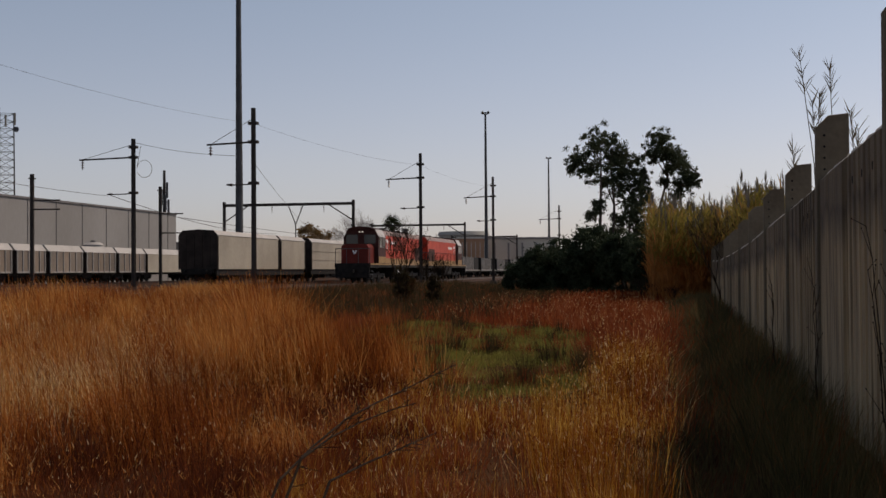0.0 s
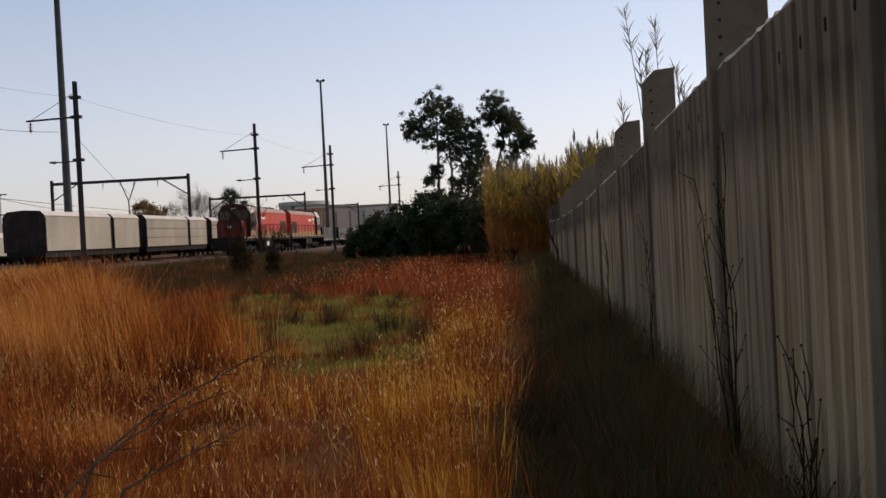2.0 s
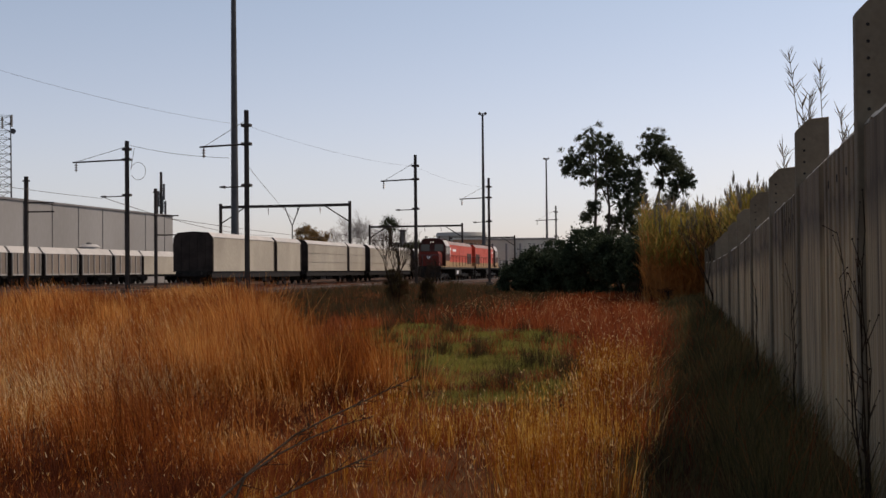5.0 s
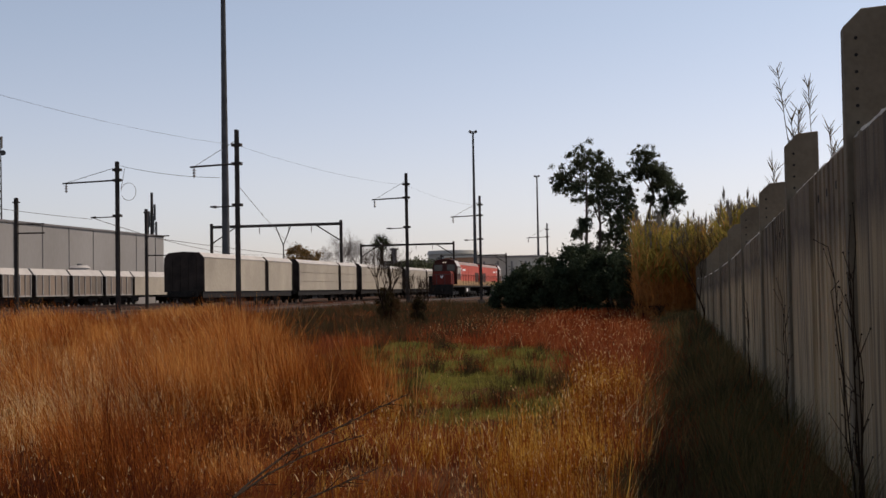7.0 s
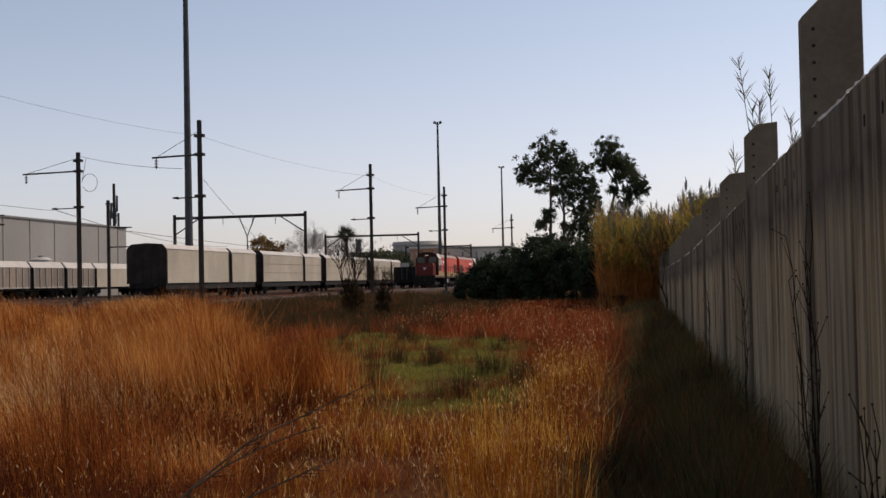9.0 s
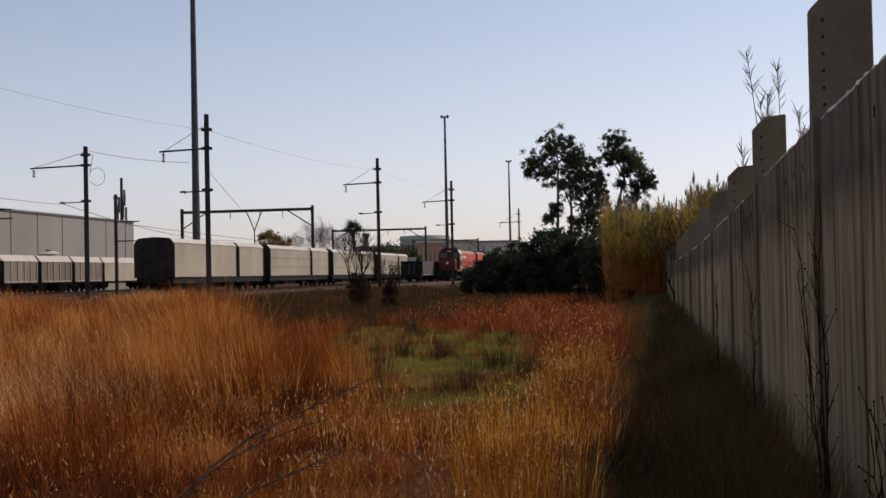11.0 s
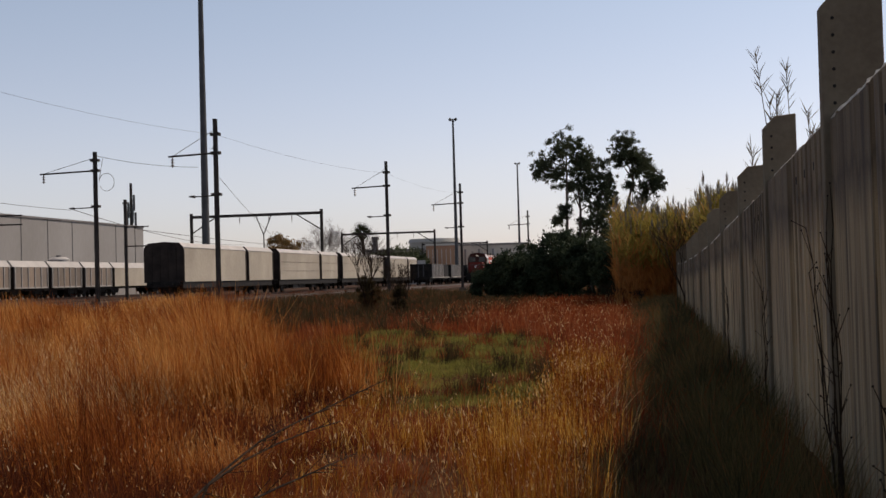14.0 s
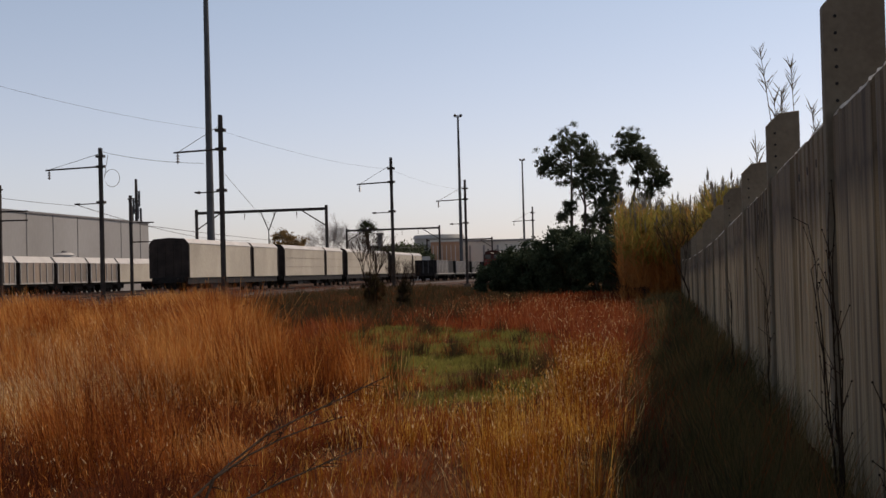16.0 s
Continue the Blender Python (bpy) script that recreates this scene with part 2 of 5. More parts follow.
M["wire"] = mat("dark_copper_wire", (0.07, 0.06, 0.055), (0.11, 0.095, 0.085), 0.6, 2.0, 20.0, 0.0, metal=0.5)
M["insulator"] = mat("brown_porcelain", (0.06, 0.04, 0.035), (0.10, 0.07, 0.06), 0.3, 4.0, 20.0, 0.0)
M["sleeper"] = mat("grey_concrete_sleeper", (0.075, 0.058, 0.046), (0.14, 0.11, 0.09), 0.9, 2.0, 20.0, 0.2)
M["gum_leaf"] = leafy("eucalyptus_leaves", [(0.024, 0.034, 0.020), (0.050, 0.064, 0.034), (0.090, 0.102, 0.056)], 0.3)
M["bush_leaf"] = leafy("dark_bush_leaves", [(0.021, 0.033, 0.018), (0.039, 0.055, 0.028), (0.064, 0.079, 0.044)], 0.25)
M["reed_leaf"] = leafy("reed_leaves", [(0.151, 0.135, 0.030), (0.270, 0.203, 0.047), (0.203, 0.177, 0.042), (0.371, 0.211, 0.065)], 0.55)
M["reed_dry"] = leafy("dry_reed_leaves", [(0.246, 0.104, 0.034), (0.473, 0.189, 0.053), (0.378, 0.179, 0.057)], 0.55)
M["reed_plume"] = leafy("reed_plumes", [(0.128, 0.114, 0.095), (0.204, 0.185, 0.157)], 0.35)
M["russet"] = leafy("russet_dry_grass", [(0.084, 0.018, 0.006), (0.196, 0.046, 0.010), (0.350, 0.098, 0.017), (0.510, 0.178, 0.032), (0.740, 0.380, 0.112)], 0.30, patch_scale=0.5, single=0.8)
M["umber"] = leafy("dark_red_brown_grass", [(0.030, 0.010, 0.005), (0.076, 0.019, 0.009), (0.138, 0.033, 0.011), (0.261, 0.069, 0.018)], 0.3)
M["straw"] = leafy("straw_grass", [(0.40, 0.20, 0.05), (0.58, 0.33, 0.11), (0.76, 0.50, 0.21), (0.86, 0.66, 0.36)], 0.4, patch_scale=3.0, single=0.9)
M["gold"] = leafy("golden_grass", [(0.085, 0.021, 0.002), (0.188, 0.051, 0.007), (0.347, 0.119, 0.013), (0.535, 0.234, 0.023), (0.794, 0.485, 0.106)], 0.38, patch_scale=0.55, single=0.85)
M["red_grass"] = leafy("red_grass", [(0.088, 0.020, 0.009), (0.206, 0.041, 0.013), (0.309, 0.069, 0.020), (0.412, 0.154, 0.057)], 0.35)
M["green_grass"] = leafy("short_green_grass", [(0.082, 0.066, 0.018), (0.170, 0.165, 0.035), (0.250, 0.245, 0.050), (0.36, 0.29, 0.08)], 0.38)
M["olive"] = leafy("olive_scrub", [(0.025, 0.019, 0.010), (0.050, 0.039, 0.016), (0.078, 0.053, 0.020), (0.140, 0.057, 0.024)], 0.3)
# weed colours kept dark to deepen the wall's shade
M["shade_weed"] = leafy("shade_darkened_weeds", [(0.034, 0.031, 0.017), (0.074, 0.065, 0.024), (0.120, 0.092, 0.036), (0.240, 0.150, 0.060)], 0.25)
M["autumn_leaf"] = leafy("brownish_tree_leaves", [(0.11, 0.070, 0.030), (0.19, 0.115, 0.045), (0.27, 0.165, 0.060)], 0.3)
M["reed_top"] = leafy("pale_reed_tops", [(0.110, 0.092, 0.065), (0.165, 0.140, 0.100)], 0.4)
M["far_leaf"] = leafy("hazy_green_leaves", [(0.05, 0.06, 0.03), (0.085, 0.10, 0.05), (0.12, 0.125, 0.07)], 0.25)
M["palm_leaf"] = leafy("palm_fronds", [(0.02, 0.028, 0.012), (0.035, 0.045, 0.02)], 0.15)
gm, gnt, gb = nodes_of("dark_cab_glass")
gb.inputs["Base Color"].default_value, gb.inputs["Roughness"].default_value = (0.02, 0.022, 0.025, 1), 0.08
M["glass"] = gm
# weak glow that stands for sky reflected in the windscreens
lm, lnt, lb = nodes_of("glowing_screen_glint")
lb.inputs["Base Color"].default_value = (0.9, 0.85, 0.7, 1)
lb.inputs["Emission Color"].default_value, lb.inputs["Emission Strength"].default_value = (1, 0.9, 0.75, 1), 0.6
M["screen_glint"] = lm


# ---- mesh helpers ----
def part(name, bm, material, parent=None, label=""):
    me = bpy.data.meshes.new(name)
    bm.to_mesh(me)
    bm.free()
    me.materials.append(M[material])
    ob = new(name, me)
    if parent:
        ob.parent = parent
    return tagged(ob, label) if label else ob


def thing(name, label, category, m=None, group="", kind=""):
    ob = new(name)
    ob.empty_display_size = 0.2
    if m is not None:
        ob.matrix_basis = m
    return tagged(ob, label, category, group, kind)


def box(bm, x0, x1, y0, y1, z0, z1, bevel=0.0):
    g = bmesh.ops.create_cube(bm, size=1, matrix=Matrix.LocRotScale(((x0 + x1) / 2, (y0 + y1) / 2, (z0 + z1) / 2), None, (abs(x1 - x0), abs(y1 - y0), abs(z1 - z0))))
    if bevel:
        edges = list({e for v in g["verts"] for e in v.link_edges})
        bmesh.ops.bevel(bm, geom=edges, offset=bevel, segments=2, affect="EDGES")
    return bm


def rod(bm, a, b, r0, r1=None, sides=8):
    a, b = Vector(a), Vector(b)
    d = b - a
    m = Matrix.Translation((a + b) / 2) @ d.to_track_quat("Z", "Y").to_matrix().to_4x4()
    bmesh.ops.create_cone(bm, cap_ends=True, segments=sides, radius1=r0, radius2=r0 if r1 is None else r1, depth=d.length, matrix=m)
    return bm


def prism(bm, profile, y0, y1):
    """An (x, z) outline drawn out along y."""
    a = [bm.verts.new((x, y0, z)) for x, z in profile]
    b = [bm.verts.new((x, y1, z)) for x, z in profile]
    bm.faces.new(a), bm.faces.new(b[::-1])
    k = len(a)
    for i in range(k):
        bm.faces.new((a[i], b[i], b[(i + 1) % k], a[(i + 1) % k]))
    bmesh.ops.recalc_face_normals(bm, faces=bm.faces)
    return bm


def B():
    return bmesh.new()


def wire_curve(name, pts, r, material, parent=None):
    cu = bpy.data.curves.new(name, "CURVE")
    cu.dimensions, cu.bevel_depth, cu.bevel_resolution = "3D", r, 1
    sp = cu.splines.new("POLY")
    sp.points.add(len(pts) - 1)
    for q, v in zip(sp.points, pts):
        q.co = (*v, 1)
    cu.materials.append(M[material])
    ob = new(name, cu)
    if parent:
        ob.parent = parent
    return ob


def sag(a, b, drop, n=14):
    a, b = Vector(a), Vector(b)
    return [a.lerp(b, i / n) - Vector((0, 0, drop * 4 * (i / n) * (1 - i / n))) for i in range(n + 1)]


def mesh_from(name, verts, faces, material, label="", category="", kind="", parent=None):
    me = bpy.data.meshes.new(name)
    verts, faces = np.asarray(verts, np.float32), np.asarray(faces, np.int32)
    me.vertices.add(len(verts))
    me.vertices.foreach_set("co", verts.ravel())
    k = faces.shape[1]
    me.loops.add(faces.size)
    me.loops.foreach_set("vertex_index", faces.ravel())
    me.polygons.add(len(faces))
    me.polygons.foreach_set("loop_start", np.arange(0, faces.size, k, dtype=np.int32))
    me.update(calc_edges=True)
    me.materials.append(M[material])
    ob = new(name, me)
    if parent:
        ob.parent = parent
    return tagged(ob, label, category, kind=kind)


# ---- ground ----
def build_ground():
    def axis(lo, hi, core0, core1, step):
        out, v, g = [], core1, step
        mid = list(np.arange(core0, core1 + 1e-6, step))
        while v < hi:
            g *= 1.35
            v += g
            out.append(v)
        neg, v, g = [], core0, step
        while v > lo:
            g *= 1.35
            v -= g
            neg.append(v)
        return neg[::-1] + mid + out
    xs, ys = axis(-2500, 2500, -36, 24, 0.75), axis(-1500, 3500, -6, 92, 0.75)
    verts = [(x, y, ground_z(x, y)) for y in ys for x in xs]
    w = len(xs)
    faces = [(j * w + i, j * w + i + 1, (j + 1) * w + i + 1, (j + 1) * w + i) for j in range(len(ys) - 1) for i in range(w - 1)]
    ob = mesh_from("ground", verts, faces, "soil", "dry brown field soil between wall and railway", "ground", "structure")
    for p in ob.data.polygons:
        p.use_smooth = True


def build_tracks():
    """Ballast beds with sleepers and rails."""
    bm = B()
    prism(bm, [(-62, 0.30), (-15.2, 0.30), (-16.6, 0.495), (-61, 0.495)], -60, 420)
    ob = part("ballast", bm, "ballast")
    ob.matrix_basis = pose(0, 0, 0, 0, 0, TURN)
    tagged(ob, "pale sandy ballast of the railway yard", "ballast", kind="structure")
    for l in (-20.0, -23.6, -27.0, -33.4, -44.0, -55.2):
        tr = thing("railway_track", "worn steel rails on concrete sleepers in sandy ballast", "railway track", place(0, l, 0), "tracks of the yard", "structure")
        for side in (-0.53, 0.53):
            bm = B()
            box(bm, side - 0.033, side + 0.033, -60, 420, RAIL - 0.045, RAIL)
            box(bm, side - 0.012, side + 0.012, -60, 420, RAIL - 0.13, RAIL - 0.045)
            box(bm, side - 0.06, side + 0.06, -60, 420, RAIL - 0.15, RAIL - 0.13)
            part("rail", bm, "railtop" if l == -23.6 else "rust", tr)
        bm = B()
        for i in range(330):
            y = 30 + i * 0.7
            box(bm, -1.0, 1.0, y - 0.11, y + 0.11, RAIL - 0.30, RAIL - 0.152)
        tagged(part("sleepers", bm, "sleeper", tr), kind="stuff")


# ---- the concrete wall ----
TOPS = [(-30, 2.85), (5, 2.77), (9.2, 2.70), (13.35, 2.57), (13.5, 2.51), (17, 2.39), (21, 2.29), (25, 2.15), (31.5, 2.01), (43, 1.86), (56, 1.93), (64, 1.93)]
POSTS = [(-10.9, 3.7), (-6.9, 3.7), (-2.8, 3.7), (1.25, 3.68), (5.25, 3.64), (9.08, 3.64), (13.4, 3.26), (17.0, 3.02), (21.1, 2.95), (25.3, 2.87), (29.4, 2.76), (33.6, 2.66), (37.7, 2.6), (41.8, 2.56), (45.9, 2.54), (50, 2.52), (54, 2.5), (58, 2.5)]


def wall_top(s):
    for (a, za), (b, zb) in zip(TOPS, TOPS[1:]):
        if s <= b:
            return za + (zb - za) * (s - a) / (b - a)
    return TOPS[-1][1]


def build_wall():
    wall = thing("wall_east", "tall weathered precast concrete wall with ribbed panels", "wall", place(0, WALL_L, 0), kind="structure")
    rng = random.Random(4)
    # fin posts behind the panels, their front edge flush with the wall
    for s, top in POSTS:
        bm = B()
        w = 0.41 if 9 < s < 10 else 0.32
        out = [(-0.045, -0.3), (w, -0.3), (w, top + 0.02), (0.10, top), (-0.03, top - 0.13)]
        prism(bm, out, s - 0.02, s + 0.13)
        bmesh.ops.bevel(bm, geom=list(bm.edges), offset=0.008, segments=1, affect="EDGES")
        post = part("post", bm, "post", wall, "plain grey concrete post with chamfered top")
        if s > 4 and s < 22:
            for k in range(7):
                bm = B()
                z = top - 0.22 - k * 0.125
                rod(bm, (0.055, s - 0.026, z), (0.055, s - 0.012, z), 0.013, sides=10)
                part("bolt_hole", bm, "dark_steel", post)
    # each bay: a ribbed slab and a plain slab, with a recessed joint between them
    def slab(y0, y1, ribs):
        tilt, dz, d = rng.uniform(-0.008, 0.008), rng.uniform(-0.015, 0.015), 0.055
        prof = [(y0, d), (y0 + 0.035, d), (y0 + 0.055, 0.0)]
        step = (y1 - y0 - 0.11) / ribs
        for k in range(ribs):
            y = y0 + 0.055 + k * step
            deep = rng.uniform(0.03, 0.055) if ribs > 4 else rng.uniform(0.005, 0.012)
            wide = rng.uniform(0.46, 0.60)
            if k:
                prof.append((y, 0.0))
            prof += [(y + step * wide, rng.uniform(-0.003, 0.003)), (y + step * (wide + 0.07), deep), (y + step * 0.93, deep)]
        prof += [(y1 - 0.055, 0.0), (y1 - 0.035, d), (y1, d)]
        bm = B()
        rows = [[], [], [], [], []]
        for y, x in prof:
            t = wall_top(y) + dz
            x += tilt
            for row, q in zip(rows, ((x, y, -0.3), (x, y, t - 0.03), (x + 0.03, y, t), (0.14, y, t), (0.14, y, -0.3))):
                row.append(bm.verts.new(q))
        for r0, r1 in zip(rows, rows[1:]):
            for k in range(len(prof) - 1):
                bm.faces.new((r0[k], r0[k + 1], r1[k + 1], r1[k]))
        for k in (0, -1):
            bm.faces.new([row[k] for row in rows])
        bmesh.ops.recalc_face_normals(bm, faces=bm.faces)
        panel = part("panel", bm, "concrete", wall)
        if 3.5 < y0 < 15 and ribs > 4:
            for k in range(0, ribs, 2):
                ym = y0 + 0.055 + (k + 0.25) * step
                zs = wall_top(ym) - 0.27
                bm = B()
                box(bm, tilt - 0.006, tilt + 0.012, ym - 0.016, ym + 0.016, zs - 0.035, zs + 0.035, 0.004)
                part("slot", bm, "dark_steel", panel)

    for (s0, _), (s1, _) in zip(POSTS, POSTS[1:]):
        a, b = s0 + 0.13, s1 - 0.02
        n = 9
        bm = B()
        last = None
        for k in range(n * 4 + 1):
            y = a + (b - a) * k / (n * 4)
            t = wall_top(y) + 0.012 + rng.uniform(-0.010, 0.012)
            row = [bm.verts.new(q) for q in ((0.024 + rng.uniform(-0.010, 0.010), y, t - 0.03), (0.048 + rng.uniform(-0.012, 0.012), y, t + 0.012), (0.15, y, t + 0.012), (0.15, y, t - 0.03))]
            if last:
                for i in range(4):
                    bm.faces.new((last[i], row[i], row[(i + 1) % 4], last[(i + 1) % 4]))
            last = row
        bmesh.ops.recalc_face_normals(bm, faces=bm.faces)
        part("coping", bm, "coping", wall, "pale mortar coping along the top edge, sunlit rim in its colour")
        mid = a + (b - a) * 0.56
        slab(a + 0.004, mid - 0.004, 8)
        slab(mid + 0.004, b - 0.004, 3)
    return wall


# ---- blades ----
def blades(rng, xy, height, width, lean, lean_dir=None, seg=3, base_z=None, curl=0.35):
    """Curved tapering blades as quads; arrays over the blades. Returns verts and faces."""
    n = len(xy)
    ang = rng.uniform(0, 2 * np.pi, n)
    la = ang + rng.normal(0, 0.6, n) if lean_dir is None else lean_dir
    dirv = np.stack([np.cos(la), np.sin(la)], 1)
    side = np.stack([-np.sin(ang), np.cos(ang)], 1)
    z0 = np.array([ground_z(x, y) for x, y in xy]) - 0.03 if base_z is None else base_z
    V = np.zeros((n, (seg + 1) * 2, 3), np.float32)
    for k in range(seg + 1):
        f = k / seg
        off = lean * height * (f * (1 - curl) + curl * f ** 2.5)
        c = xy + dirv * off[:, None]
        z = z0 + height * (f - 0.25 * np.clip(lean, 0, 1.2) * f ** 2.5)
        w = width * (1 - 0.85 * f) * 0.5
        V[:, 2 * k, :2], V[:, 2 * k, 2] = c - side * w[:, None], z
        V[:, 2 * k + 1, :2], V[:, 2 * k + 1, 2] = c + side * w[:, None], z
    base = (np.arange(n) * (seg + 1) * 2)[:, None]
    quads = np.concatenate([base + np.array([[2 * k, 2 * k + 1, 2 * k + 3, 2 * k + 2]]) for k in range(seg)], 0)
    return V.reshape(-1, 3), quads


def tufts(rng, centres, per, radius, h0, h1, wscale, lean=0.25, wind=None):
    """Blades gathered into tufts round the centres; far blades are wider."""
    c = np.repeat(centres, per, 0)
    hh = np.repeat(rng.uniform(h0, h1, len(centres)), per) * rng.uniform(0.55, 1.08, len(c))
    rr = np.abs(rng.normal(0, radius, len(c)))
    th = rng.uniform(0, 2 * np.pi, len(c))
    xy = c + np.stack([np.cos(th), np.sin(th)], 1) * rr[:, None]
    d = np.hypot(xy[:, 0], xy[:, 1])
    w = np.maximum(0.0045, d * 0.00055) * wscale * rng.uniform(0.6, 1.3, len(c))
    ln = np.abs(rng.normal(lean, 0.16, len(c)))
    ld = th + rng.normal(0, 0.5, len(c))
    if wind is not None:
        ld = np.where(rng.random(len(c)) < 0.55, wind + rng.normal(0, 0.5, len(c)), ld)
    return blades(rng, xy, hh, w, ln, ld)


def scatter(rng, n, az0, az1, d0, d1, keep=None, power=1.0):
    """Places by bearing and distance round the standing point, denser near it."""
    az = np.radians(rng.uniform(az0, az1, n))
    d = d0 + (d1 - d0) * rng.random(n) ** power
    xy = np.stack([np.sin(az) * d, np.cos(az) * d], 1)
    if keep is not None:
        xy = xy[np.array([keep(x, y) for x, y in xy], bool)]
    return xy


def s_l(x, y):
    return x * U.x + y * U.y, x * N.x + y * N.y


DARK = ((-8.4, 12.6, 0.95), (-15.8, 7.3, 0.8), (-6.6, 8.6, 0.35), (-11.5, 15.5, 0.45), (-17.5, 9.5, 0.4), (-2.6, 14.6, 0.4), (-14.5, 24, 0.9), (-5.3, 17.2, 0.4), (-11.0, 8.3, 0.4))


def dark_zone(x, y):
    """Hollows in the tall stand that hold tussocks darkened to show shade."""
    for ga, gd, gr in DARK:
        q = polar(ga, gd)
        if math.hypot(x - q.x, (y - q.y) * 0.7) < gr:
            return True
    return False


def tall_edge(x, y):
    """Bearing, less that of the stand's ragged edge: how far inside the tall grass a place lies."""
    d, az = math.hypot(x, y), math.degrees(math.atan2(x, y))
    return az - (-4.6 - 0.04 * max(0, d - 16) + (0.0 if d > 12 else -(12 - d) * 0.8) + 1.6 * noise.noise((x * 0.3, y * 0.3, 7)) + 0.9 * noise.noise((x * 1.1, y * 1.1, 27)))


def tall_zone(x, y):
    """The stand of tall russet grass on the side away from the wall."""
    s, l = s_l(x, y)
    return tall_edge(x, y) < 0 and l > -18.3


def tall_height(x, y):
    """Height of the tall stand: clumps and low hollows, lower near the standing point and along the yard."""
    d = math.hypot(x, y)
    h = 0.74 + 0.62 * noise.noise((x * 0.26, y * 0.20, 5)) + 0.34 * noise.noise((x * 0.8, y * 0.55, 8))
    left = min(1.0, max(0.0, (-math.degrees(math.atan2(x, y)) - 10.5) / 3.0))
    k = min(1.0, max(0.0, (d - 11.0 + 2.5 * left + 2.5 * noise.noise((x * 0.4, y * 0.4, 44))) / 4.0))
    h = min(1.3, max(0.30, h)) * (0.50 + 0.50 * k * k * (3 - 2 * k))
    if dark_zone(x, y):
        h *= 0.55
    bank = (-13.5 - s_l(x, y)[1]) / 3.0
    if bank > 0:
        h = h * max(0.0, 1 - bank) + min(1.0, bank) * (0.74 + 0.30 * noise.noise((x * 0.5, y * 0.5, 51)))
    return h * min(1.0, 0.5 - tall_edge(x, y) / 4.5)


def green_zone(x, y):
    """A damp hollow of short green grass with a ragged, mottled outline."""
    d, az = math.hypot(x, y), math.degrees(math.atan2(x, y))
    k = noise.noise((x * 0.30, y * 0.20, 11)) + 0.5 * noise.noise((x * 0.9, y * 0.6, 12))
    u, v = (d - 24.0) / 11.5, (az - 1.9 + (d - 23) * 0.05) / 6.6
    return d > 12.5 and u * u + v * v + k * 0.55 < 1.0 and noise.noise((x * 0.7, y * 0.5, 14)) > -0.5


def low_zone(x, y):
    """Trampled ground in front of the green hollow, where the grass stays short."""
    d, az = math.hypot(x, y), math.degrees(math.atan2(x, y))
    return 6.0 < d + noise.noise((x, y, 23)) < 20 and az < 5.0 + 5.0 * noise.noise((x * 0.45, y * 0.35, 24))


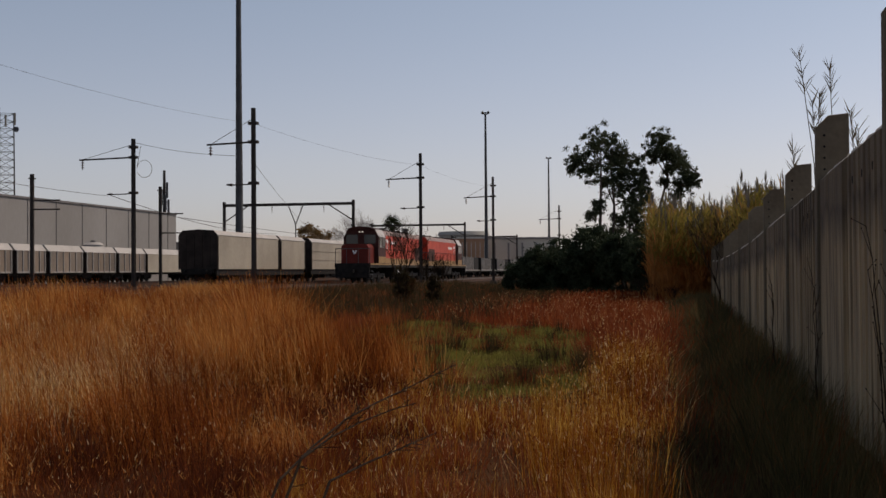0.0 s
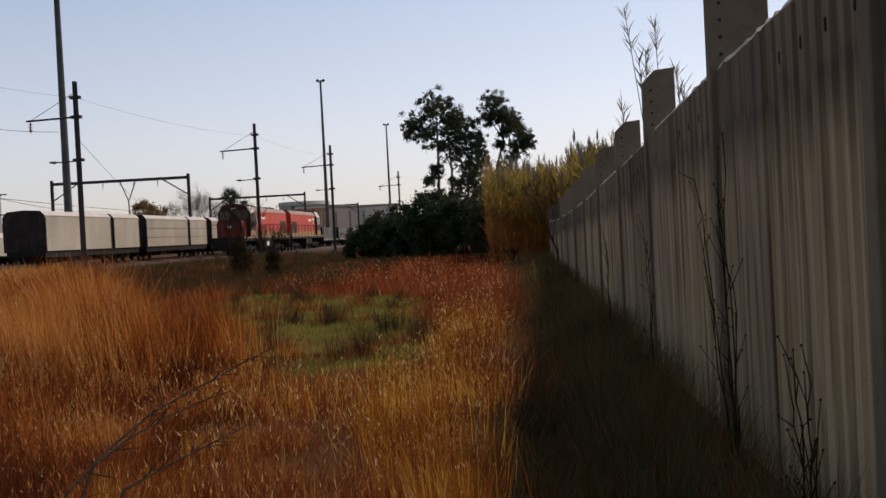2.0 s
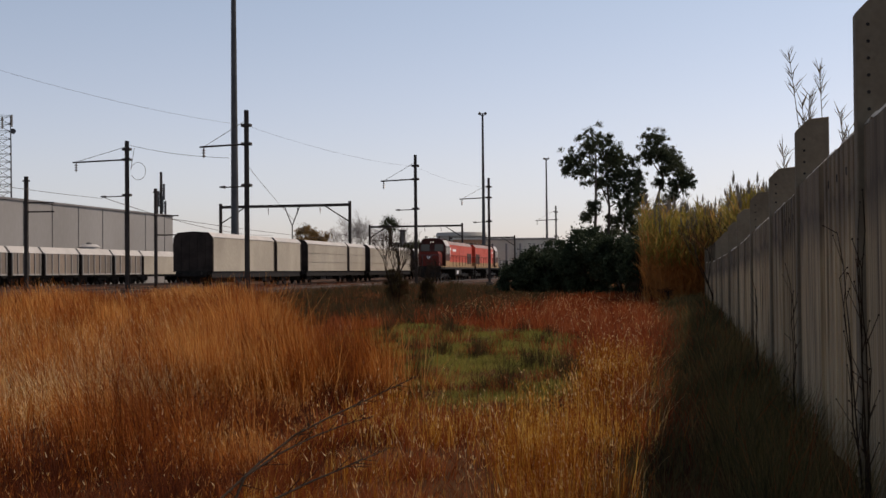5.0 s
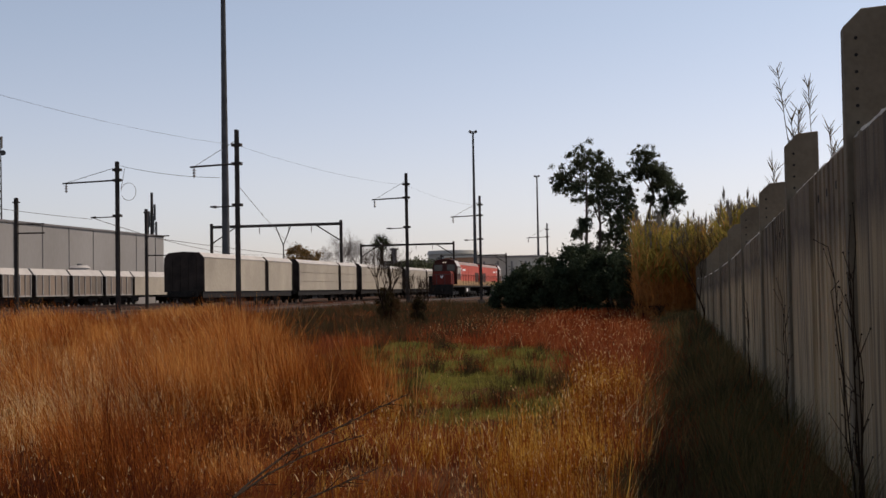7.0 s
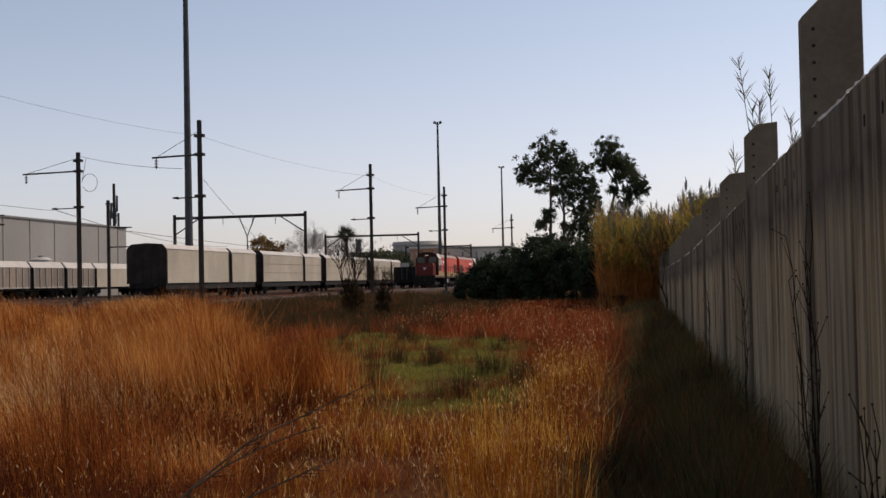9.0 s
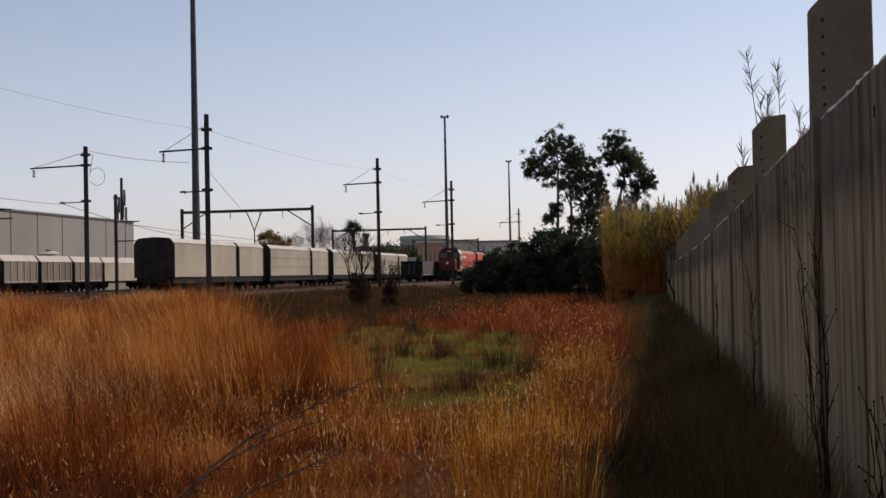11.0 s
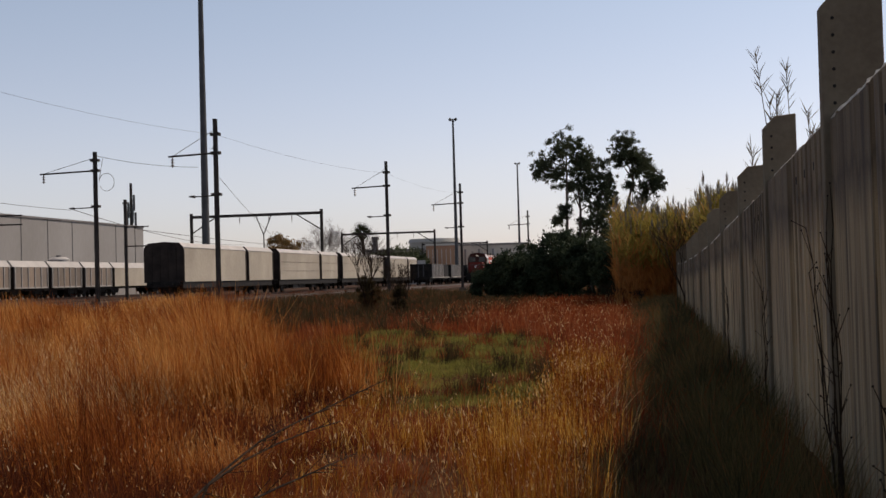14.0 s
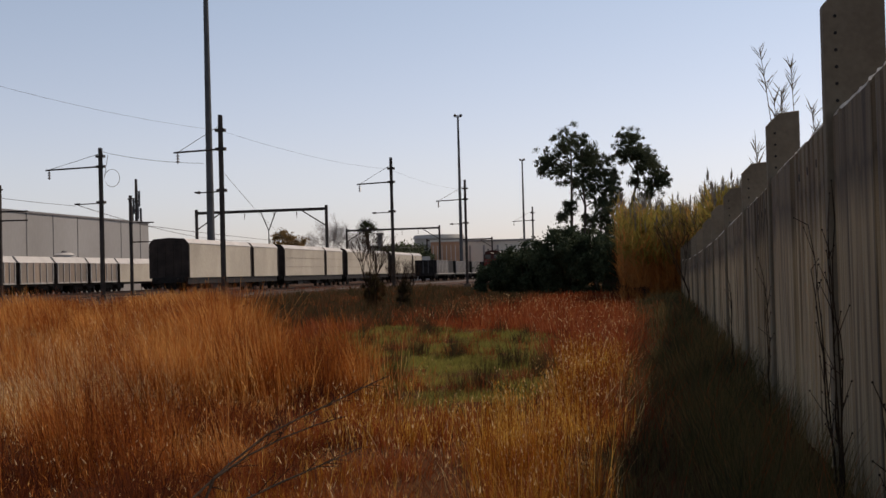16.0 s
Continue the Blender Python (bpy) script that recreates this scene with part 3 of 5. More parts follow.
def build_grass():
    rng = np.random.default_rng(5)
    # golden grass stops where the wall's shade begins; darker weeds take over
    free = lambda x, y: s_l(x, y)[1] < -0.38 + 0.25 * noise.noise((x * 0.6, y * 0.6, 13)) and not dark_zone(x, y)

    def stand(name, material, label, sets, category="grass"):
        V, F, off = [], [], 0
        for args in sets:
            if not len(args[0]):
                continue
            v, f = tufts(rng, *args)
            V.append(v), F.append(f + off)
            off += len(v)
        mesh_from(name, np.concatenate(V), np.concatenate(F), material, label, category, "stuff")

    # tall russet stand: tussocks of differing height with gaps between them
    c = scatter(rng, 9000, -30, 1.5, 4.6, 50, lambda x, y: tall_zone(x, y) and not dark_zone(x, y) and noise.noise((x * 0.6, y * 0.5, 2)) > -0.10, 0.85)
    hs = np.array([tall_height(x, y) for x, y in c])
    bands = ((0.1, 0.35), (0.35, 0.5), (0.5, 0.65), (0.65, 0.8), (0.8, 0.95), (0.95, 1.1), (1.1, 1.6))
    pick = lambda a, b: c[(hs >= a) & (hs < b)]
    beyond = lambda q: q[np.hypot(q[:, 0], q[:, 1]) > 9.5]
    wind = math.radians(150)
    stand("tall_grass", "russet", "tall dry russet grass standing in tussocks", [(pick(a, b), 25, 0.12, max(a, 0.25), min(b, 1.35), 1.3, 0.30, wind) for a, b in bands])
    stand("straw_stalks", "straw", "pale bleached stalks among the russet grass", [(beyond(pick(a, b)[::2]), 4, 0.2, max(a, 0.3) * 1.05, min(b, 1.3) * 1.15, 0.85, 0.42, wind) for a, b in bands])
    c = scatter(rng, 900, -24, -9, 11, 26, lambda x, y: tall_zone(x, y) and not dark_zone(x, y) and noise.noise((x * 0.5, y * 0.5, 21)) > 0.02)
    stand("bleached_grass", "straw", "bleached straw-coloured stalks leaning in the russet grass", [(c, 12, 0.3, 0.7, 1.05, 0.75, 0.5, wind)])
    # shaded sides of tussocks, put in as darker grass
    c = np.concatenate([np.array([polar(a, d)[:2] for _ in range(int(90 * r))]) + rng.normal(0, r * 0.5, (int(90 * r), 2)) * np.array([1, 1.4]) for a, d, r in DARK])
    stand("dark_old_grass", "umber", "dark red-brown tussocks, coloured for the shade in the hollows", [(c, 26, 0.16, 0.25, 0.55, 1.1, 0.35)], "tussock")
    # crests of taller tussocks behind the hollows
    c = np.concatenate([np.array([polar(a, d)[:2] for _ in range(k)]) + rng.normal(0, 1, (k, 2)) * np.array([w, 0.45]) for a, d, k, w in ((-7.4, 15.2, 60, 0.7), (-4.6, 15.5, 40, 0.45), (-1.7, 16.0, 16, 0.16), (-13.2, 10.2, 30, 0.5), (-16.2, 25, 70, 1.1), (-11.2, 27, 50, 1.0), (-9.6, 19.5, 40, 0.8), (-16.5, 15.5, 40, 0.9), (-14.5, 31, 60, 1.6), (-19.5, 27, 50, 1.4))])
    stand("tussock_crests", "russet", "tall russet tussocks standing above the rest", [(c, 44, 0.2, 0.95, 1.28, 1.1, 0.3, wind)], "tussock")
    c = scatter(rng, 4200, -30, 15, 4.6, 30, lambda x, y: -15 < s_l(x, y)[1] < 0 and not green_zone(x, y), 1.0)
    stand("thatch", "umber", "dark thatch of short grass between the tussocks", [(c, 14, 0.2, 0.10, 0.28, 1.6, 0.7)])
    # a mound of the tallest tussocks
    c = np.array([polar(-7.4 + rng.normal(0, 0.75), 21 + rng.normal(0, 1.2))[:2] for _ in range(120)])
    stand("grass_mound", "russet", "mound of the tallest russet tussocks", [(c, 40, 0.25, 1.25, 1.68, 1.2, 0.30, wind)])
    # golden grass towards the wall
    c = scatter(rng, 6500, -16, 16, 4.8, 21, lambda x, y: free(x, y) and not tall_zone(x, y) and not green_zone(x, y) and noise.noise((x * 1.5, y * 1.2, 6)) > 0.02, 1.0)
    low = np.array([low_zone(x, y) for x, y in c])
    stand("golden_grass", "gold", "knee-high golden dry grass in the field", [(c[~low], 17, 0.12, 0.24, 0.58, 1.35, 0.10), (c[low][::2], 14, 0.14, 0.16, 0.44, 1.3, 0.22)])
    stand("red_brown_grass", "red_grass", "short red-brown grass among the golden stalks", [(c[low], 18, 0.18, 0.12, 0.40, 1.25, 0.3), (c[~low], 9, 0.16, 0.2, 0.55, 1.2, 0.15)])
    stand("bent_straw", "straw", "bent pale straw over the golden grass", [(c[~low][::3], 2, 0.25, 0.35, 0.72, 0.7, 0.4), (c[low][::3], 2, 0.25, 0.15, 0.42, 0.7, 0.6)])
    stand("dark_stems", "umber", "thin upright dark dead stems in the golden grass", [(c[~low][::11], 2, 0.2, 0.65, 0.95, 0.8, 0.06)])
    # red grass further out
    c = scatter(rng, 4600, -4, 14.5, 19, 74, lambda x, y: free(x, y) and not tall_zone(x, y) and (not green_zone(x, y) or noise.noise((x * .5, y * .5, 1)) > 0.45) and (s_l(x, y)[1] > -9 or noise.noise((x * .3, y * .3, 31)) > 0.28) and noise.noise((x * 0.4, y * 0.3, 4)) > -0.35, 1.0)
    stand("red_grass", "red_grass", "reddish dry grass in the field", [(c, 16, 0.24, 0.18, 0.55, 1.25, 0.34)])
    stand("pale_seed_stalks", "straw", "pale seed stalks over the red grass", [(c[::8], 2, 0.3, 0.4, 0.58, 0.8, 0.5)])
    # curled dead leaves and broken stems
    for name, mt, area, lo, hi, label in (("dead_leaves", "gold", scatter(rng, 12000, -16, 16, 4.8, 18, lambda x, y: free(x, y) and not tall_zone(x, y) and not green_zone(x, y) and not low_zone(x, y)), 0.05, 0.45, "curled dead leaves among the golden grass"),
                                          ("russet_leaves", "russet", scatter(rng, 15000, -30, 2, 4.8, 22, tall_zone), 0.08, 0.5, "curled dead leaves among the tall grass"),
                                          ("pale_leaves", "straw", scatter(rng, 6000, -26, 16, 4.8, 19, lambda x, y: free(x, y) and not green_zone(x, y)), 0.06, 0.45, "bleached curled leaves among the grass")):
        d = np.hypot(area[:, 0], area[:, 1])
        n = len(d)
        V, F = blades(rng, area, rng.uniform(0.02, 0.06, n), np.clip(d * 0.0007, 0.004, 0.010) * rng.uniform(0.7, 1.5, n), rng.uniform(0.1, 1.0, n), seg=3, base_z=rng.uniform(lo, hi, n) * np.clip(0.5 + d / 24, 0.6, 1.1), curl=0.15)
        mesh_from(name, V, F, mt, label, "grass", "stuff")
    # pale seed heads that catch the light
    for name, area, lo, hi, label in (("seed_heads", scatter(rng, 6000, -16, 16, 4.8, 20, lambda x, y: free(x, y) and not tall_zone(x, y) and not green_zone(x, y) and not low_zone(x, y)), 0.25, 0.70, "pale seed heads on the golden grass"),
                                      ("far_seed_heads", scatter(rng, 1700, -3, 14.5, 22, 62, lambda x, y: free(x, y) and not tall_zone(x, y) and not green_zone(x, y) and s_l(x, y)[1] > -8), 0.25, 0.55, "pale seed heads on the red grass"),
                                      ("tall_seed_heads", scatter(rng, 2600, -30, 1.5, 5, 34, tall_zone), 0.3, 0.95, "pale seed heads on the tall grass")):
        d = np.hypot(area[:, 0], area[:, 1])
        V, F = blades(rng, area, np.clip(d * 0.0020, 0.012, 0.05) * rng.uniform(0.6, 1.5, len(d)), np.clip(d * 0.0008, 0.005, 0.018), rng.uniform(0.2, 1.0, len(d)), seg=2, base_z=rng.uniform(lo, hi, len(d)) * np.clip(0.6 + d / 40, 0.7, 1.1))
        mesh_from(name, V, F, "straw", label, "grass", "stuff")
    # short green patch, with dark tussocks in it
    c = scatter(rng, 5600, -4, 10, 13, 40, lambda x, y: green_zone(x, y) and noise.noise((x * 1.5, y * 0.9, 61)) > -0.10, 1.0)
    stand("green_grass", "green_grass", "short green grass in a damp patch", [(c, 24, 0.22, 0.06, 0.20, 1.2, 0.5)])
    c = scatter(rng, 1500, -4, 10, 12, 38, lambda x, y: green_zone(x, y) and noise.noise((x * 1.0, y * 0.6, 19)) > 0.10, 1.0)
    stand("red_tufts", "red_grass", "red-brown tufts scattered in the green patch", [(c, 16, 0.18, 0.10, 0.36, 1.0, 0.35)])
    c = scatter(rng, 2600, -4, 10, 15, 42, lambda x, y: green_zone(x, y) and noise.noise((x * 1.8, y * 1.1, 9)) > 0.36, 1.0)
    stand("dark_tussocks", "olive", "dark tussocks standing in the green patch", [(c, 24, 0.11, 0.22, 0.55, 1.0, 0.2)], "tussock")
    # grass round and behind the standing point
    c = scatter(rng, 1500, -180, 180, 1.6, 13, lambda x, y: s_l(x, y)[1] < -0.5 and (y < 4 or abs(x) > y * 0.55) and noise.noise((x * 0.8, y * 0.8, 40)) > -0.2)
    stand("trodden_grass", "russet", "knee-high trodden russet grass", [(c, 16, 0.16, 0.15, 0.55, 1.6, 0.45)])
    # scrub at the foot of the railway bank
    c = scatter(rng, 5200, -14, 8, 36, 90, lambda x, y: -18.3 < s_l(x, y)[1] < -6 + 2 * noise.noise((x * .2, y * .2, 17)), 1.0)
    stand("bank_scrub", "olive", "dark olive scrub below the railway bank", [(c, 16, 0.4, 0.22, 0.72, 1.2, 0.4)], "scrub")
    stand("bank_grass", "red_grass", "red-brown dry grass among the bank scrub", [(c[::6], 12, 0.4, 0.2, 0.5, 1.0, 0.35)])
    # dry weeds between the tracks
    c = scatter(rng, 5200, -32, 2, 24, 115, lambda x, y: -32 < s_l(x, y)[1] < -16 and noise.noise((x * .22, y * .22, 71)) > -0.12, 1.0)
    v, f = tufts(rng, c, 12, 0.35, 0.15, 0.42, 1.1, 0.4)
    v[:, 2] += 0.05
    mesh_from("yard_weeds", v, f, "umber", "dry brown weeds between the tracks", "weeds", "stuff")


build_ground()
build_tracks()
build_wall()
build_grass()


# ---- rolling stock ----
def wheelset(parent, y, r=0.45, name="wheelset"):
    """An axle with two wheels, as one part that can turn about its own x axis."""
    bm = B()
    rod(bm, (-0.75, 0, 0), (0.75, 0, 0), 0.07, sides=8)
    for x in (-0.60, 0.46):
        rod(bm, (x, 0, 0), (x + 0.14, 0, 0), r, sides=20)
        rod(bm, (x - 0.02 if x < 0 else x + 0.14, 0, 0), (x if x < 0 else x + 0.16, 0, 0), r * 0.45, sides=12)
    ob = part(name, bm, "dark_steel", parent)
    ob.matrix_basis = pose(0, y, r)
    return ob


def bogie(parent, y, axles, reach):
    bm = B()
    for x in (-0.95, 0.85):
        prism(bm, [(x, 0.42), (x + 0.1, 0.42), (x + 0.1, 0.72), (x, 0.72)], y - reach, y + reach)
        for a in axles:
            box(bm, x - 0.06, x + 0.16, y + a - 0.15, y + a + 0.15, 0.30, 0.62, 0.02)
    box(bm, -0.9, 0.9, y - 0.25, y + 0.25, 0.5, 0.8)
    part("bogie_frame", bm, "dark_steel", parent)
    return [wheelset(parent, y + a) for a in axles]


def covered_wagon(m, seams):
    """A long cream covered wagon in two bodies on one underframe."""
    w = thing("covered_wagon", "long dusty cream covered freight wagon with shade-darkened ends", "freight wagon", m, "covered wagons of the standing train")
    hw = 1.45
    prof = [(-hw, 1.12), (hw, 1.12), (hw, 3.55), (hw - 0.30, 3.88), (0, 3.96), (-hw + 0.30, 3.88), (-hw, 3.55)]
    for y0, y1 in ((0.0, 13.3), (13.85, 20.4)):
        bm = B()
        prism(bm, [(-hw, 1.12), (hw, 1.12), (hw, 3.53), (-hw, 3.53)], y0 + 0.03, y1 - 0.03)
        body = part("body", bm, "wagon", w)
        for k in range(1, 3 if seams else 1):
            bm = B()
            z = 1.12 + k * 0.80
            for sx in (-1, 1):
                box(bm, sx * hw, sx * (hw + 0.022), y0 + 0.04, y1 - 0.04, z - 0.012, z + 0.012)
            part("seam", bm, "hopper", body)
        bm = B()
        prism(bm, [(hw + 0.03, 3.533), (hw + 0.03, 3.57), (hw - 0.30, 3.89), (0, 3.97), (-hw + 0.30, 3.89), (-hw - 0.03, 3.57), (-hw - 0.03, 3.533)], y0, y1)
        part("roof", bm, "wagon_roof", w)
        for ye in (y0 - 0.045, y1 - 0.015):
            bm = B()
            prism(bm, [(x * 1.012, z) for x, z in prof], ye, ye + 0.06)
            part("end_wall", bm, "wagon_end", w, "dark brown end wall, its shade put into the colour")
        for ye in (y0 - 0.02, y1 - 0.12):
            for sx in (-1, 1):
                bm = B()
                box(bm, sx * (hw - 0.01), sx * (hw + 0.045), ye, ye + 0.14, 1.1, 3.45)
                part("corner_post", bm, "wagon_end", w)
    for k in range(4):
        bm = B()
        x = -0.9 + k * 0.6
        box(bm, x - 0.04, x + 0.04, -0.10, -0.045, 1.2, 3.5)
        part("end_rib", bm, "wagon_end", w)
    bm = B()
    box(bm, -1.2, 1.2, -0.2, 20.4, 0.86, 1.118)
    for sx in (-1, 1):
        box(bm, sx * 1.25, sx * 1.36, 0.1, 20.3, 0.66, 1.115)
        box(bm, sx * 0.8, sx * 1.2, 4.9, 6.6, 0.32, 0.66)
    # solid beam added to block light, so the space underneath stays dark
    box(bm, -0.35, 0.35, 0.3, 20.0, 0.30, 0.86)
    for k in range(5):
        y = 2.5 + k * 3.8
        box(bm, -1.3, 1.3, y, y + 0.25, 0.62, 0.9)
    box(bm, -0.5, 0.5, 5.2, 15.0, 0.30, 0.9)
    box(bm, -1.1, 1.1, 7.2, 9.0, 0.38, 0.9)
    box(bm, -1.1, 1.1, 11.4, 12.8, 0.32, 0.9)
    part("underframe", bm, "dark_steel", w)
    bm = B()
    box(bm, -1.1, 1.1, -0.35, -0.12, 0.75, 1.15)
    for x in (-0.8, 0.8):
        rod(bm, (x, -0.62, 0.98), (x, -0.3, 0.98), 0.09)
    part("buffer_beam", bm, "dark_steel", w)
    bogie(w, 2.6, (-0.9, 0.9), 1.2), bogie(w, 17.6, (-0.9, 0.9), 1.2)
    return w


def hopper_wagon(m, ribs, length):
    """A hopper with a pale slanted top and pale uprights on brown sides."""
    w = thing("hopper_wagon", "grey brown hopper wagon with pale top and uprights", "freight wagon", m, "hopper wagons in a standing train")
    hw = 1.42
    bm = B()
    prism(bm, [(-hw, 0.95), (hw, 0.95), (hw, 2.85), (-hw, 2.85)], 0.4, length - 0.4)
    part("body", bm, "hopper" if ribs else "wagon", w)
    bm = B()
    prism(bm, [(-hw - 0.02, 2.853), (hw + 0.02, 2.853), (hw - 0.42, 3.42), (-hw + 0.42, 3.42)], 0.2, length - 0.2)
    part("roof", bm, "wagon_roof", w, "pale slanted roof panels")
    for ye in (0.32, length - 0.38):
        bm = B()
        prism(bm, [(-hw, 0.95), (hw, 0.95), (hw, 2.85), (hw - 0.44, 3.36), (-hw + 0.44, 3.36), (-hw, 2.85)], ye, ye + 0.06)
        part("end_wall", bm, "wagon_end", w, "dark end wall")
    if ribs:
        n = 5
        for k in range(n + 1):
            y = 0.45 + k * (length - 0.9) / n
            bm = B()
            box(bm, hw, hw + 0.08, y - 0.05, y + 0.05, 0.95, 2.84)
            part("upright", bm, "rib", w)
        bm = B()
        box(bm, hw, hw + 0.06, 0.4, length - 0.4, 0.95, 1.09)
        part("sill", bm, "rib", w)
    bm = B()
    box(bm, -1.1, 1.1, 0.0, length, 0.72, 0.948)
    part("underframe", bm, "dark_steel", w)
    bogie(w, 1.35, (-0.55, 0.55), 0.9), bogie(w, length - 1.35, (-0.55, 0.55), 0.9)
    return w


def ore_wagon(m):
    """A short open ore wagon with a black end and white ribs along its side."""
    w = thing("ore_wagon", "short black open ore wagon with white side ribs", "freight wagon", m, "ore wagons in the yard")
    hw, ln = 1.35, 13.4
    for x0, x1, y0, y1 in ((-hw, hw, 0.5, 0.62), (-hw, hw, ln - 0.62, ln - 0.5), (-hw, -hw + 0.1, 0.62, ln - 0.62), (hw - 0.1, hw, 0.62, ln - 0.62)):
        bm = B()
        box(bm, x0, x1, y0, y1, 1.0, 2.62)
        part("body_wall", bm, "dark_steel", w)
    bm = B()
    box(bm, -hw + 0.1, hw - 0.1, 0.62, ln - 0.62, 1.0, 1.1)
    part("floor_plate", bm, "rust", w)
    for k in range(8):
        bm = B()
        y = 0.75 + k * 1.05
        box(bm, hw, hw + 0.12, y - 0.15, y + 0.15, 1.02, 2.6)
        part("rib", bm, "rib", w)
    for k in range(4):
        bm = B()
        x = -0.95 + k * 0.63
        box(bm, x - 0.05, x + 0.05, 0.42, 0.5, 1.05, 2.5)
        part("end_rib", bm, "mast" if k in (1, 2) else "dark_steel", w)
    bm = B()
    box(bm, hw - 0.05, hw + 0.14, 0.4, ln - 0.4, 0.88, 1.0)
    part("sill", bm, "rib", w)
    bm = B()
    box(bm, -1.2, 1.2, 0.0, ln, 0.68, 0.998)
    part("underframe", bm, "dark_steel", w)
    bogie(w, 1.8, (-0.8, 0.8), 1.1), bogie(w, ln - 1.8, (-0.8, 0.8), 1.1)
    return w


def locomotive(name, m):
    """A red and yellow diesel with a low nose and a cab at its -y end. Returns the thing and its wheelsets."""
    lo = thing(name, "red diesel locomotive with yellow sills and grey roof", "locomotive", m, "coupled diesel locomotives")
    h = 10.1
    bm = B()
    box(bm, -1.37, 1.37, -h, h, 1.18, 1.50, 0.03)
    part("frame", bm, "dark_steel", lo)
    bm = B()
    for sx in (-1, 1):
        box(bm, sx * 1.37, sx * 1.385, -h + 0.1, h - 0.1, 1.38, 1.48)
    part("frame_stripe", bm, "yellow", lo, "yellow painted sill along the frame")
    # low nose
    bm = B()
    prism(bm, [(-1.05, 1.503), (1.05, 1.503), (1.05, 2.55), (0.9, 2.75), (-0.9, 2.75), (-1.05, 2.55)], -h + 0.75, -h + 2.55)
    nose = part("nose", bm, "dark_red", lo)
    for pts in (((-0.20, 2.36), (-0.07, 2.36), (0.03, 2.10), (-0.07, 2.10)), ((0.04, 2.36), (0.20, 2.36), (0.04, 2.10), (-0.02, 2.16))):
        bm = B()
        prism(bm, pts, -h + 0.735, -h + 0.748)
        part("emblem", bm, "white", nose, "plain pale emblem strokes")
    # cab
    bm = B()
    prism(bm, [(-1.37, 1.503), (1.37, 1.503), (1.37, 3.25), (1.05, 3.78), (0, 3.92), (-1.05, 3.78), (-1.37, 3.25)], -h + 2.56, -h + 4.9)
    cab = part("cab", bm, "cab_dark", lo)
    for x0, x1 in ((-1.15, -0.25), (0.25, 1.15)):
        bm = B()
        box(bm, x0, x1, -h + 2.535, -h + 2.556, 2.82, 3.42, 0.008)
        part("windscreen", bm, "glass", cab)
    for sx in (-1, 1):
        for y in (-h + 2.95, -h + 3.95):
            bm = B()
            box(bm, sx * 1.372, sx * 1.39, y, y + 0.65, 2.55, 3.2, 0.006)
            part("side_window", bm, "glass", cab)
        bm = B()
        box(bm, sx * 1.372, sx * 1.384, -h + 2.6, -h + 4.85, 1.52, 1.95)
        part("cab_band", bm, "yellow", cab, "faded yellow band")
    # two glowing discs added above the glass as its reflections
    bm = B()
    for x in (-0.12, 0.12):
        rod(bm, (x, -h + 2.50, 3.62), (x, -h + 2.558, 3.62), 0.05, sides=14)
    part("screen_glint", bm, "screen_glint", cab, "twin glowing discs standing for windscreen reflections")
    bm = B()
    prism(bm, [(-1.12, 3.80), (1.12, 3.80), (0.6, 3.94), (0, 3.97), (-0.6, 3.94)], -h + 2.35, -h + 5.0)
    part("cab_roof", bm, "cab_dark", lo, "dark cab roof in the shade-darkened cab paint")
    for sx in (-1, 1):
        bm = B()
        prism(bm, [(sx * 1.385, 3.27), (sx * 1.07, 3.795), (sx * 1.055, 3.775), (sx * 1.372, 3.25)], -h + 2.75, -h + 4.85)
        part("roof_slope", bm, "loco_roof", cab, "pale grey sloped roof panel")
        bm = B()
        prism(bm, [(sx * 1.184, 2.35), (sx * 1.196, 2.35), (sx * 1.196, 3.15), (sx * 1.184, 3.15)], -h + 6.05, -h + 6.2)
        prism(bm, [(sx * 1.184, 2.95), (sx * 1.196, 2.95), (sx * 1.196, 3.15), (sx * 1.184, 3.15)], -h + 5.6, -h + 6.55)
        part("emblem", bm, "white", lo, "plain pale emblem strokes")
    for x in (-0.75, -0.6, 0.7):
        bm = B()
        rod(bm, (x, -h + 2.9, 3.86), (x, -h + 2.9, 4.08), 0.025, sides=6)
        rod(bm, (x, -h + 2.7, 4.08), (x, -h + 3.05, 4.08), 0.07, 0.03, 8)
        part("horn", bm, "dark_steel", lo)
    # long hood
    bm = B()
    prism(bm, [(-1.18, 1.503), (1.18, 1.503), (1.18, 1.86), (-1.18, 1.86)], -h + 4.91, h - 0.7)
    part("hood_sill", bm, "yellow", lo, "faded yellow lower hood panels")
    bm = B()
    prism(bm, [(-1.18, 1.863), (1.18, 1.863), (1.18, 3.42), (0.86, 3.70), (-0.86, 3.70), (-1.18, 3.42)], -h + 4.91, h - 0.7)
    hood = part("hood", bm, "red", lo)
    bm = B()
    prism(bm, [(-1.2, 3.43), (-0.88, 3.705), (0.88, 3.705), (1.2, 3.43), (0.9, 3.76), (-0.9, 3.76)], -h + 4.95, h - 0.72)
    part("hood_roof", bm, "hood_roof", lo, "sooty red-grey hood roof")
    for sx in (-1, 1):
        bm = B()
        box(bm, sx * 1.182, sx * 1.20, h - 3.9, h - 1.1, 1.75, 2.75, 0.008)
        part("radiator_grille", bm, "grille", hood)
        # dark strip for the shade on the hood just behind the cab
        bm = B()
        box(bm, sx * 1.182, sx * 1.20, -h + 4.95, -h + 5.4, 1.6, 3.38, 0.008)
        part("shaded_hood_strip", bm, "grille", hood)
        for k in range(6):
            bm = B()
